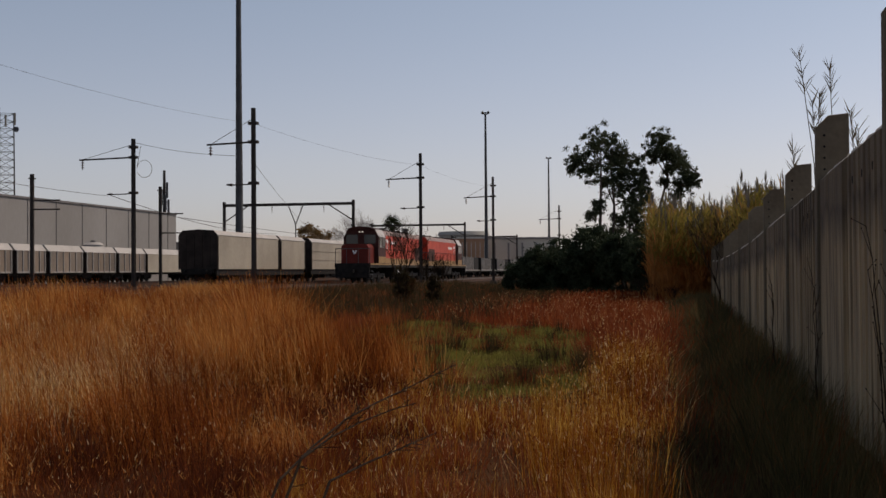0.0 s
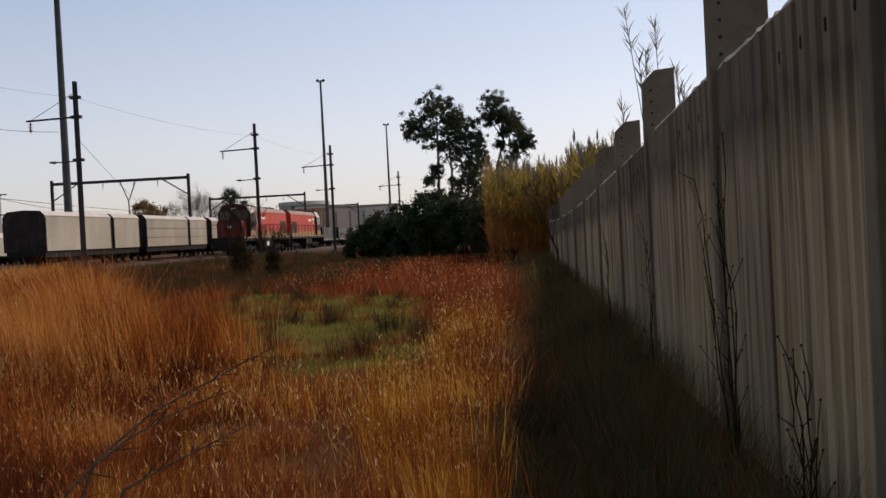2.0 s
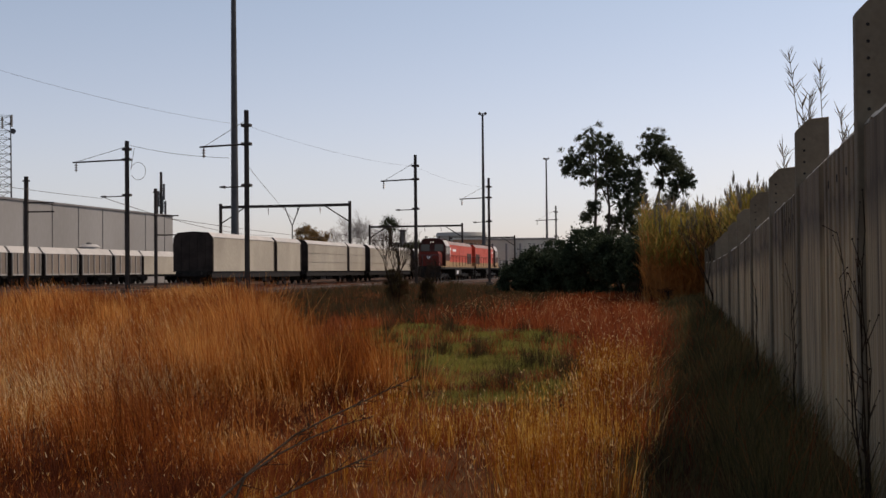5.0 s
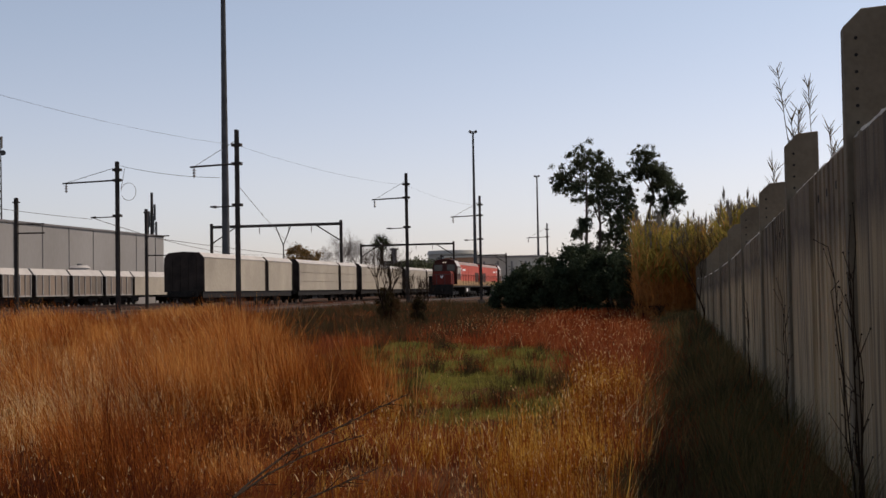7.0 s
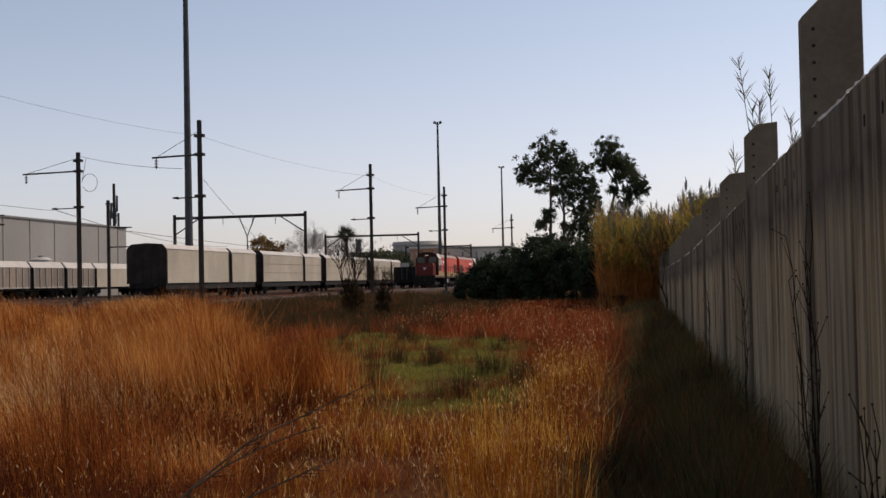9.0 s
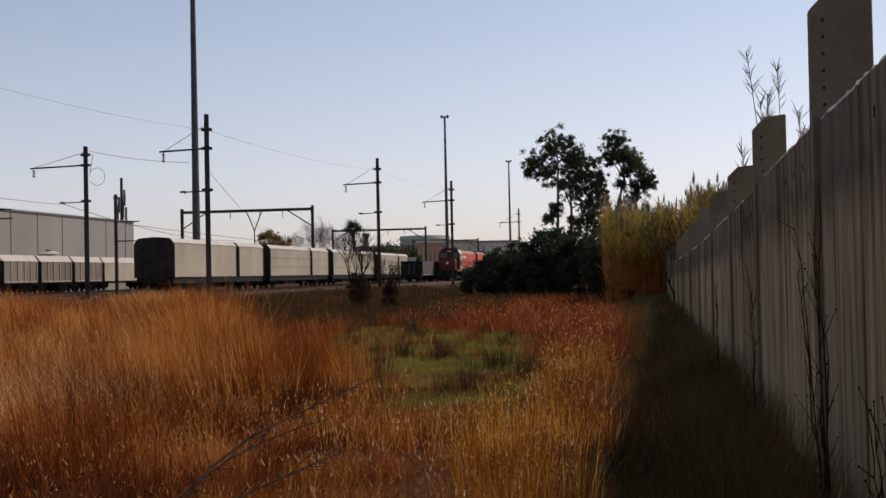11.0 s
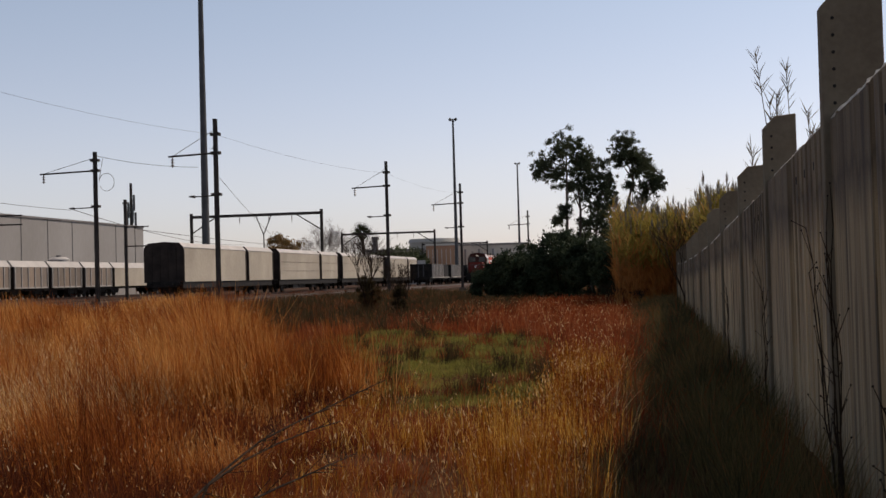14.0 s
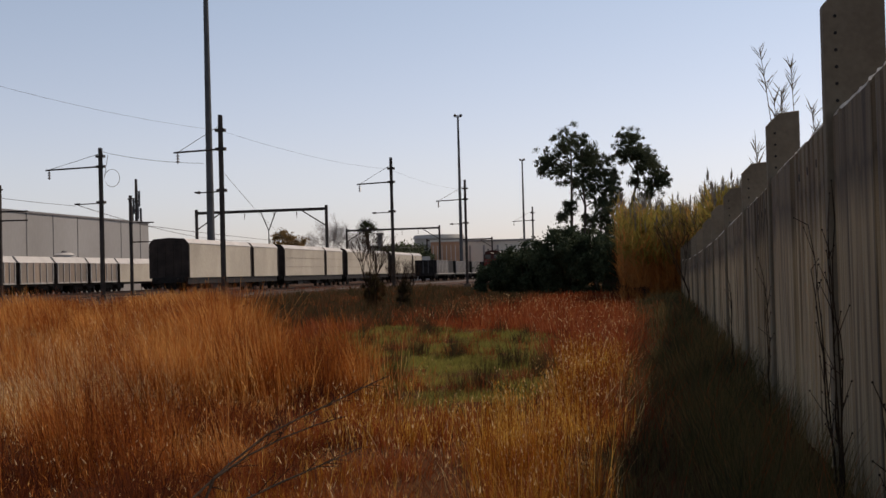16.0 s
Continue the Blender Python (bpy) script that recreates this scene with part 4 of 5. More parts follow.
            y = -h + 7.1 + k * 1.1
            box(bm, sx * 1.182, sx * 1.192, y, y + 1.03, 2.05, 3.3, 0.005)
            part("access_door", bm, "red", hood)
        bm = B()
        prism(bm, [(sx * 1.193, 2.85), (sx * 1.198, 2.85), (sx * 1.198, 3.05), (sx * 1.193, 3.05)], -h + 7.4, -h + 9.4)
        part("name_bar", bm, "white", hood, "plain pale bar in place of lettering")
    for y in (-1.0, 0.6, 4.2, 5.7, 7.2):
        bm = B()
        rod(bm, (0, y, 3.74), (0, y, 3.92), 0.52, 0.46, 16)
        part("roof_fan", bm, "dark_steel", lo)
    bm = B()
    rod(bm, (0.3, -2.4, 3.74), (0.3, -2.4, 4.0), 0.2, sides=12)
    part("exhaust", bm, "dark_steel", lo)
    # handrails, steps, tank, couplers
    for sx in (-1, 1):
        bm = B()
        rod(bm, (sx * 1.33, -h + 5.0, 2.45), (sx * 1.33, h - 0.2, 2.45), 0.022, sides=6)
        for k in range(9):
            y = -h + 5.0 + k * (2 * h - 5.2) / 8
            rod(bm, (sx * 1.33, y, 1.5), (sx * 1.33, y, 2.46), 0.02, sides=6)
        part("handrail", bm, "dark_steel", lo)
    for sy in (-1, 1):
        bm = B()
        y = sy * (h - 0.05)
        for x in (-1.3, -0.45, 0.45, 1.3):
            rod(bm, (x, y, 1.2), (x, y, 2.45), 0.022, sides=6)
        rod(bm, (-1.3, y, 2.45), (1.3, y, 2.45), 0.022, sides=6)
        part("end_rail", bm, "mast", lo)
        bm = B()
        box(bm, -1.3, 1.3, sy * (h - 0.12), sy * (h + 0.02), 0.42, 1.2, 0.02)
        box(bm, -0.2, 0.2, sy * h, sy * (h + 0.55), 0.80, 1.05)
        part("pilot", bm, "dark_steel", lo, "dark buffer plate with knuckle coupler")
        for sx in (-1, 1):
            bm = B()
            for k in range(4):
                box(bm, sx * 1.02, sx * 1.36, sy * (h - 0.75), sy * (h - 0.35), 0.35 + k * 0.27, 0.39 + k * 0.27)
            part("step", bm, "mast", lo)
    bm = B()
    prism(bm, [(-1.15, 0.45), (-1.3, 0.62), (-1.3, 1.16), (1.3, 1.16), (1.3, 0.62), (1.15, 0.45)], -1.9, 1.9)
    part("fuel_tank", bm, "dark_steel", lo)
    bm = B()
    box(bm, 1.31, 1.35, -1.0, -0.1, 0.68, 1.05)
    part("tank_plate", bm, "white", lo)
    # the body stands tall above its walkway
    for ob in lo.children_recursive:
        for v in ob.data.vertices:
            if v.co.z > 1.5:
                v.co.z = 1.5 + (v.co.z - 1.5) * 1.14
    sets = bogie(lo, -h + 3.9, (-1.75, 0, 1.75), 2.3) + bogie(lo, h - 3.9, (-1.75, 0, 1.75), 2.3)
    return lo, sets


covered_wagon(place(79.3, -33.4, RAIL), False)
wag = covered_wagon(place(79.3 + 22.3, -33.4, RAIL), True)
for i in range(2, 4):
    copy_thing(wag, place(79.3 + i * 22.3, -33.4, RAIL))
hop = hopper_wagon(place(73.3, -55.2, RAIL), True, 5.35)
for i in range(-10, 4):
    if i:
        copy_thing(hop, place(73.3 + i * 5.35, -55.2, RAIL))
hop2 = hopper_wagon(place(94.7, -55.2, RAIL), True, 6.6)
for i in range(1, 3):
    copy_thing(hop2, place(94.7 + i * 6.6, -55.2, RAIL))
pale = hopper_wagon(place(114.5, -55.2, RAIL), False, 13.0)
for i in range(1, 4):
    copy_thing(pale, place(114.5 + i * 13.2, -55.2, RAIL))
ore = ore_wagon(place(142.2, -26.9, RAIL))
for i in range(1, 6):
    copy_thing(ore, place(142.2 + i * 14.6, -26.9, RAIL))
LOCO_L = -23.6
loco_a, wheels_a = locomotive("locomotive", place(96, LOCO_L, RAIL))
loco_b, wheels_b = locomotive("locomotive", place(116, LOCO_L, RAIL, 180))
tagged(loco_a, "red diesel locomotive, shade-darkened cab end trailing, glints above the windscreens")
tagged(loco_b, "red diesel locomotive with yellow sills, cab end leading")


# ---- masts, gantries and wires ----
def insulator(parent, p, drop=0.55):
    bm = B()
    p = Vector(p)
    rod(bm, p, p - Vector((0, 0, drop)), 0.025, sides=6)
    for k in range(3):
        c = p - Vector((0, 0, 0.12 + k * 0.14))
        rod(bm, c, c - Vector((0, 0, 0.06)), 0.05, 0.10, 10)
    part("insulator", bm, "insulator", parent)


def catenary_pole(s, l, top, arm=2.4, low_arm=1.1, drop=1.65, side=-1, label="dark steel overhead-line pole with bracket arms"):
    p = at(s, l)
    gz = ground_z(p.x, p.y)
    ob = thing("catenary_pole", label, "catenary pole", pose(p.x, p.y, gz, 0, 0, TURN), "overhead-line poles")
    h = top - gz
    bm = B()
    w0, w1 = 0.10, 0.085
    prism(bm, [(-w0, -0.3), (w0, -0.3), (w1, h), (-w1, h)], -0.10, -0.075)
    prism(bm, [(-w0, -0.3), (w0, -0.3), (w1, h), (-w1, h)], 0.075, 0.10)
    prism(bm, [(-0.02, -0.3), (0.02, -0.3), (0.02, h), (-0.02, h)], -0.074, 0.074)
    part("pole", bm, "pole", ob)
    bm = B()
    box(bm, -0.3, 0.3, -0.3, 0.3, -0.2, 0.35, 0.04)
    part("footing", bm, "sleeper", ob, "concrete footing")
    for z in (h - drop * 0.45, h - drop, h - drop - 2.0):
        bm = B()
        box(bm, -0.24, 0.24, -0.125, 0.125, z - 0.07, z + 0.07)
        part("clamp", bm, "pole", ob)
    if arm:
        za = h - drop
        bm = B()
        rod(bm, (0, 0, za), (side * arm, 0, za - 0.08), 0.045)
        a = part("arm", bm, "pole", ob)
        insulator(a, (side * (arm - 0.2), 0, za - 0.08))
        bm = B()
        rod(bm, (0, 0, h - drop * 0.3), (side * (arm - 0.25), 0, za - 0.04), 0.014, sides=6)
        part("stay_rod", bm, "wire", ob)
    if low_arm:
        zb = h - drop - 2.05
        bm = B()
        rod(bm, (0, 0, zb), (side * low_arm, 0, zb - 0.02), 0.03)
        rod(bm, (side * low_arm, 0, zb - 0.02), (side * (low_arm + 0.3), 0, zb), 0.075, 0.03, 8)
        part("low_arm", bm, "pole", ob)
    return ob


for az, d, top, arm, low in ((-21.8, 40.6, 9.6, 2.2, 1.3), (-7.33, 58, 9.55, 2.4, 1.1), (0.77, 80, 9.55, 2.4, 1.1), (4.32, 100, 9.5, 2.5, 1.1), (7.55, 145, 9.5, 2.5, 0), (-12.86, 68.8, 9.15, 3.3, 1.3)):
    q = polar(az, d)
    catenary_pole(q.dot(U), q.dot(N), top, arm, low, 1.05 if arm > 3 else 1.65)


def branch_pole(az, d, top, arms):
    """A thin signal pole with two plain cross arms to one side."""
    p = polar(az, d)
    gz = ground_z(p.x, p.y)
    ob = thing("signal_pole", "thin dark steel pole with two short arms", "pole", pose(p.x, p.y, gz, 0, 0, TURN), "thin poles in the yard")
    h = top - gz
    bm = B()
    box(bm, -0.12, 0.12, -0.1, 0.1, -0.2, h, 0.02)
    part("pole", bm, "pole", ob)
    bm = B()
    box(bm, -0.2, 0.2, -0.13, 0.13, h - 0.35, h - 0.25)
    part("clamp", bm, "pole", ob)
    for z in arms:
        bm = B()
        rod(bm, (0, 0, z - gz), (2.0, 0, z - gz - 0.02), 0.05)
        part("arm", bm, "pole", ob)


branch_pole(-17.31, 83, 8.2, (6.45, 5.85))
branch_pole(-11.55, 101, 8.75, (6.5, 4.9))


def gantry(s, l0, l1, top):
    """A portal over several tracks."""
    ob = thing("track_gantry", "dark steel portal gantry spanning the tracks", "gantry", place(s, (l0 + l1) / 2, 0.45), "portal gantries")
    half, h = abs(l1 - l0) / 2, top - 0.45
    for sx in (-1, 1):
        bm = B()
        box(bm, sx * half - 0.15, sx * half + 0.15, -0.15, 0.15, -0.2, h + 0.35, 0.02)
        part("leg", bm, "pole", ob)
        bm = B()
        rod(bm, (sx * half, 0, h - 2.0), (sx * (half - 3.0), 0, h - 0.1), 0.07)
        part("brace", bm, "pole", ob)
    bm = B()
    box(bm, -half, half, -0.13, 0.13, h - 0.22, h + 0.1, 0.02)
    beam = part("beam", bm, "pole", ob)
    for k in (-0.25, 0.2, 0.55):
        insulator(beam, (k * half, 0, h - 0.22), 0.8)
    return ob


g1 = gantry(130, -51.3, -35.8, 9.4)
bm = B()
rod(bm, (0.0, 0, 8.8), (0.9, 0, 6.6), 0.06), rod(bm, (1.8, 0, 8.8), (0.9, 0, 6.6), 0.06), rod(bm, (0.9, 0, 6.6), (0.9, 0, 4.6), 0.07)
part("drop_bracket", bm, "pole", g1)
gantry(198, -51, -34.8, 9.5)
gantry(272, -50.8, -35.5, 9.5)


def light_mast(az, d, height, r0, r1, heads=True):
    p = polar(az, d)
    ob = thing("floodlight_mast", "tall tapered galvanised floodlight mast", "light mast", pose(p.x, p.y, 0.2, 0, 0, -az), "floodlight masts")
    bm = B()
    rod(bm, (0, 0, 0), (0, 0, height), r0, r1, 14)
    part("mast", bm, "mast", ob)
    bm = B()
    rod(bm, (-0.45, 0, height - 0.1), (0, 0, height - 0.6), 0.06), rod(bm, (0.45, 0, height - 0.1), (0, 0, height - 0.6), 0.06)
    part("head_frame", bm, "pole", ob)
    for x, t in ((-0.5, 30), (0.5, -30)):
        bm = B()
        bmesh.ops.create_cube(bm, size=1, matrix=pose(x, -0.15, height - 0.1, 35, t, 0) @ Matrix.Diagonal((0.5, 0.28, 0.4, 1)))
        part("floodlight", bm, "pole", ob)


light_mast(-7.88, 101, 36, 0.36, 0.15)
light_mast(4.07, 213, 29.9, 0.36, 0.17)
light_mast(7.12, 304, 30.2, 0.36, 0.17)


def lattice_tower():
    p = polar(-18.25, 230)
    ob = thing("lattice_tower", "pale steel lattice radio tower with antennas", "radio tower", pose(p.x, p.y, 0.2, 0, 0, 18.25))
    h, w = 30.6, 1.2
    for sx in (-1, 1):
        for sy in (-1, 1):
            bm = B()
            rod(bm, (sx * w * 1.25, sy * w * 1.25, 0), (sx * w, sy * w, h), 0.10)
            part("leg", bm, "mast", ob)
    bm = B()
    for k in range(22):
        z0, z1 = k * h / 22, (k + 1) * h / 22
        for sx, sy, ex, ey in ((-1, -1, 1, -1), (1, -1, 1, 1), (1, 1, -1, 1), (-1, 1, -1, -1)):
            rod(bm, (sx * w, sy * w, z0), (ex * w, ey * w, z1), 0.045, sides=5)
            rod(bm, (sx * w, sy * w, z1), (ex * w, ey * w, z1), 0.045, sides=5)
    part("bracing", bm, "mast", ob)
    for x, z, t in ((-1.4, 29.3, 0), (1.4, 29.6, 0), (-0.2, 29.2, 0)):
        bm = B()
        box(bm, x - 0.16, x + 0.16, -1.5, -1.35, z - 1.1, z + 1.1, 0.03)
        part("panel_antenna", bm, "wagon", ob)
    bm = B()
    rod(bm, (1.6, -1.5, 27.7), (1.6, -1.2, 27.7), 0.5, 0.2, 16)
    part("dish", bm, "mast", ob)
    bm = B()
    rod(bm, (-1.2, 0, h), (-1.2, 0, h + 1.6), 0.03)
    part("lightning_rod", bm, "mast", ob)


def phone_mast():
    p = polar(-11.28, 190)
    ob = thing("phone_mast", "slender phone mast with panel antennas", "phone mast", pose(p.x, p.y, 0.2, 0, 0, 11.3))
    bm = B()
    rod(bm, (0, 0, 0), (0, 0, 17.4), 0.34, 0.2, 12)
    part("pole", bm, "pole", ob)
    for x, z in ((-0.42, 13.2), (0.42, 14.3), (0.62, 11.6), (-0.62, 11.9), (0.2, 12.4)):
        bm = B()
        box(bm, x - 0.17, x + 0.17, -0.3, -0.12, z - 1.25, z + 1.25, 0.03)
        part("panel_antenna", bm, "mast", ob)
    bm = B()
    rod(bm, (-0.7, 0, 12.5), (0.7, 0, 12.5), 0.05), rod(bm, (-0.55, 0, 14.0), (0.55, 0, 14.0), 0.05)
    part("bracket", bm, "pole", ob)
    bm = B()
    box(bm, -1.0, 1.2, -0.6, 0.6, 9.2, 9.6)
    part("platform", bm, "pole", ob)


lattice_tower()
phone_mast()


def overhead_wires():
    group = "overhead wires"
    pn, pc, pd, pe, pb = (polar(a, d) for a, d in ((-21.8, 40.6), (-7.33, 58), (0.77, 80), (4.32, 100), (-12.86, 68.8)))
    up = lambda p, z, dl=0.0: p + N * dl + Vector((0, 0, z))
    spans = [
        (up(pn, 8.9), up(pc, 8.8), 0.3, 0.005), (up(pc, 8.8), up(pd, 8.75), 0.3, 0.005), (up(pd, 8.75), up(pe, 8.7), 0.3, 0.004),
        (up(pb, 8.95), up(pc, 7.25, -0.9), 0.15, 0.012), (up(pc, 6.9), at(130, -40.0, 5.5), 0.3, 0.012),
        (up(pn, 5.25, -2.0), up(pb, 5.95, -1.5), 0.1, 0.012), (up(pb, 5.95, -1.3), at(130, -45.0, 6.0), 0.6, 0.018),
        (at(100, -44.0, 6.6), at(198, -44.0, 6.3), 0.4, 0.025), (at(130, -38.0, 6.2), at(198, -38.0, 6.2), 0.4, 0.025),
    ]
    for a, b, d, r in spans:
        o = wire_curve("overhead_wire", sag(a, b, d), r, "wire")
        tagged(o, "thin dark sagging overhead wire", "wire", group)
    # a loose loop beside the pole
    pts = [pb + Vector((0.42, 0, 8.75)) + Vector((-0.025 * k, 0, -0.14 * k)) for k in range(9)]
    c = pb + Vector((0.62, 0, 7.45))
    pts += [c + Vector((-0.42 * math.cos(k * 0.45), 0, 0.5 * math.sin(k * 0.45))) for k in range(14)]
    tagged(wire_curve("loose_wire", pts, 0.014, "wire"), "loose coil of wire hanging by a pole", "wire", group)


overhead_wires()


# ---- buildings ----
def warehouse():
    ob = thing("warehouse", "long grey clad factory hall with flat parapet", "warehouse", place(0, -67, 0.3))
    top = 9.2
    s1 = 152.2
    bay = 5.9
    k = 0
    s = 149.5
    bm = B()
    box(bm, -0.25, 0, s + 0.13, s1, 0, top)
    part("wall_panel", bm, "factory", ob)
    while s > 20:
        bm = B()
        box(bm, -0.25, 0, s - bay + 0.13, s - 0.13, 0, top)
        part("wall_panel", bm, "factory", ob)
        bm = B()
        box(bm, -0.3, -0.06, s - bay - 0.13, s - bay + 0.13, 0, top)
        part("joint", bm, "factory_dark", ob)
        s -= bay
        k += 1
    bm = B()
    box(bm, -40, -0.26, s, s1, 0, top - 0.3)
    part("hall", bm, "factory", ob)
    bm = B()
    box(bm, -40, 0.12, s, s1 + 0.1, top, top + 0.22)
    part("parapet", bm, "factory_dark", ob, "dark flashing along the roof edge")
    ob2 = thing("low_shed", "low grey shed with dark roof edge", "shed", place(0, -60, 0.3))
    bm = B()
    box(bm, -10, 0, 158, 215, 0, 5.4)
    part("wall", bm, "factory", ob2)
    bm = B()
    box(bm, -10.2, 0.2, 157.8, 215.2, 5.4, 5.65)
    part("roof_edge", bm, "factory_dark", ob2)
    van = thing("tank", "pale round tank with domed lid behind the hopper wagons", "tank", place(116, -60.5, 0.45))
    bm = B()
    rod(bm, (0, 0, 0), (0, 0, 4.15), 1.12, sides=24)
    part("shell", bm, "wagon_roof", van)
    bm = B()
    rod(bm, (0, 0, 4.153), (0, 0, 4.42), 1.16, 0.7, 24)
    lid = part("lid", bm, "wagon_roof", van)
    bm = B()
    rod(bm, (0, 0, 4.423), (0, 0, 4.62), 0.3, 0.28, 14)
    part("hatch", bm, "factory_dark", lid)


def slab_building(name, label, az0, az1, d, z1, material, category="building", trim=None, bays=0):
    """A block that faces the field, between two bearings."""
    a, b = polar(az0, d), polar(az1, d)
    mid = (a + b) / 2
    w = (b - a).length / 2
    ob = thing(name, label, category, pose(mid.x, mid.y, 0.2, 0, 0, -(az0 + az1) / 2))
    bm = B()
    box(bm, -w, w, 0, 14, 0, z1 - 0.2)
    part("wall", bm, material, ob)
    if trim:
        bm = B()
        box(bm, -w - 0.2, w + 0.2, -0.25, 14.2, z1 - 0.2, z1 + 0.25)
        part("roof", bm, trim, ob)
    for k in range(bays):
        x = -w + (k + 0.5) * 2 * w / bays
        bm = B()
        box(bm, x - w / bays * 0.14, x + w / bays * 0.14, -0.12, -0.004, 0.3, z1 - 1.0)
        part("pier", bm, trim or "factory_dark", ob)
    return ob


def tank_building():
    p = polar(3.0, 330)
    ob = thing("storage_tank", "wide grey round tank with shallow roof", "tank", pose(p.x, p.y, 0.2))
    bm = B()
    rod(bm, (0, 0, 0), (0, 0, 11.2), 6.9, sides=40)
    part("shell", bm, "tank", ob)
    bm = B()
    rod(bm, (0, 0, 11.2), (0, 0, 12.2), 7.3, 6.9, 40)
    part("roof", bm, "tank", ob)


warehouse()
slab_building("orange_building", "orange clad industrial building with piers", 2.6, 4.1, 260, 8.6, "orange", trim="beige", bays=7)
slab_building("beige_building", "beige plastered industrial building", 4.15, 7.5, 275, 8.8, "beige", trim="factory", bays=5)
slab_building("grey_hall", "long low grey green hall", -0.3, 2.5, 290, 8.4, "tank", trim="factory_dark", bays=6)
slab_building("far_hall", "distant grey hall behind the yard", -8.5, -1.0, 360, 9.0, "factory", trim="factory_dark", bays=10)
tank_building()
chim = thing("chimney", "short dark factory chimney behind the halls", "chimney", pose(*polar(0.15, 282), 0, 0, 0))
bm = B()
rod(bm, (0, 0, 0.2), (0, 0, 11.2), 0.8, 0.65, 14)
part("stack", bm, "factory_dark", chim)
bm = B()
rod(bm, (0, 0, 11.2), (0, 0, 11.7), 0.95, 0.95, 14)
part("cap", bm, "factory_dark", chim)
cont = slab_building("freight_container", "pale grey freight container beside the yard", 1.55, 2.55, 186, 4.4, "wagon_roof", "container", bays=6)


# ---- trees and shrubs ----
def limb(bm, pts, r0, r1, sides=7):
    """One tapering tube along the points."""
    rings = []
    for i, p in enumerate(pts):
        p = Vector(p)
        way = (Vector(pts[min(i + 1, len(pts) - 1)]) - Vector(pts[max(i - 1, 0)])).normalized()
        a = way.orthogonal().normalized()
        if rings:
            a = (last - way * last.dot(way)).normalized()
        last = a
        b = way.cross(a)
        r = r0 + (r1 - r0) * i / (len(pts) - 1)
        rings.append([bm.verts.new(p + (a * math.cos(6.2832 * k / sides) + b * math.sin(6.2832 * k / sides)) * r) for k in range(sides)])
    for q, w in zip(rings, rings[1:]):
        for k in range(sides):
            bm.faces.new((q[k], q[(k + 1) % sides], w[(k + 1) % sides], w[k]))
    bm.faces.new(rings[0][::-1]), bm.faces.new(rings[-1])


def leaf_cloud(rng, clumps, per, size, drop=0.0):
    """Small pointed leaves round clump centres (x, y, z, radius)."""
    c = np.repeat(np.array([q[:3] for q in clumps]), per, 0)
    r = np.repeat(np.array([q[3] for q in clumps]), per)
    n = len(c)
    v = rng.normal(0, 1, (n, 3))
    v /= np.linalg.norm(v, axis=1)[:, None]
    rad = r * np.abs(rng.normal(0.55, 0.38, n))
    p = c + v * rad[:, None] * np.array([1, 1, 0.85])
    a = rng.normal(0, 1, (n, 3))
    a[:, 2] -= drop
    a /= np.linalg.norm(a, axis=1)[:, None]
    b = np.cross(a, rng.normal(0, 1, (n, 3)))
    b /= np.linalg.norm(b, axis=1)[:, None]
    L = size * rng.uniform(0.6, 1.3, n)[:, None]
    V = np.stack([p - a * L * 0.5, p + b * L * 0.2, p + a * L * 0.5, p - b * L * 0.2], 1).reshape(-1, 3)
    return V, (np.arange(n) * 4)[:, None] + np.arange(4)[None]


def gum_tree(name_az, d, trunks, clumps, seed, label, wide=1.04, tall=1.0):
    """A eucalyptus: leaning stems and drooping leaf masses with gaps. Places in metres right of and above the foot."""
    p = polar(name_az, d)
    gz = ground_z(p.x, p.y)
    ob = thing("eucalyptus_tree", label, "tree", pose(p.x, p.y, gz, 0, 0, -name_az), "eucalyptus trees")
    rng = np.random.default_rng(seed)
    for pts, r in trunks:
        bm = B()
        limb(bm, [Vector(q) for q in pts], r, r * 0.35)
        part("trunk", bm, "bark", ob)
    allc = []
    for x, z, r in clumps:
        y = rng.normal(0, 0.8)
        for _ in range(max(12, int(r * 62))):
            o = np.clip(rng.normal(0, 0.50, 3), -1.0, 1.0) * r
            o[2] -= 0.25 * r * abs(rng.normal())
            allc.append((x * wide + o[0], y + o[1], z * tall + o[2] * 0.95, 0.12 + 0.17 * rng.random()))
    V, F = leaf_cloud(rng, allc, 62, 0.125, 1.6)
    crown = mesh_from("crown", V, F, "gum_leaf", parent=ob)
    bm = B()
    for x, z, r in clumps:
        near = min((q for pts, _ in trunks for q in pts[1:]), key=lambda q: (q[0] - x) ** 2 + (q[2] - z) ** 2 + (3 if q[2] > z else 0))
        rod(bm, near, (x * wide, 0, z * tall), 0.05, 0.02, 6)
    tagged(part("inner_wood", bm, "bark", ob), kind="stuff")


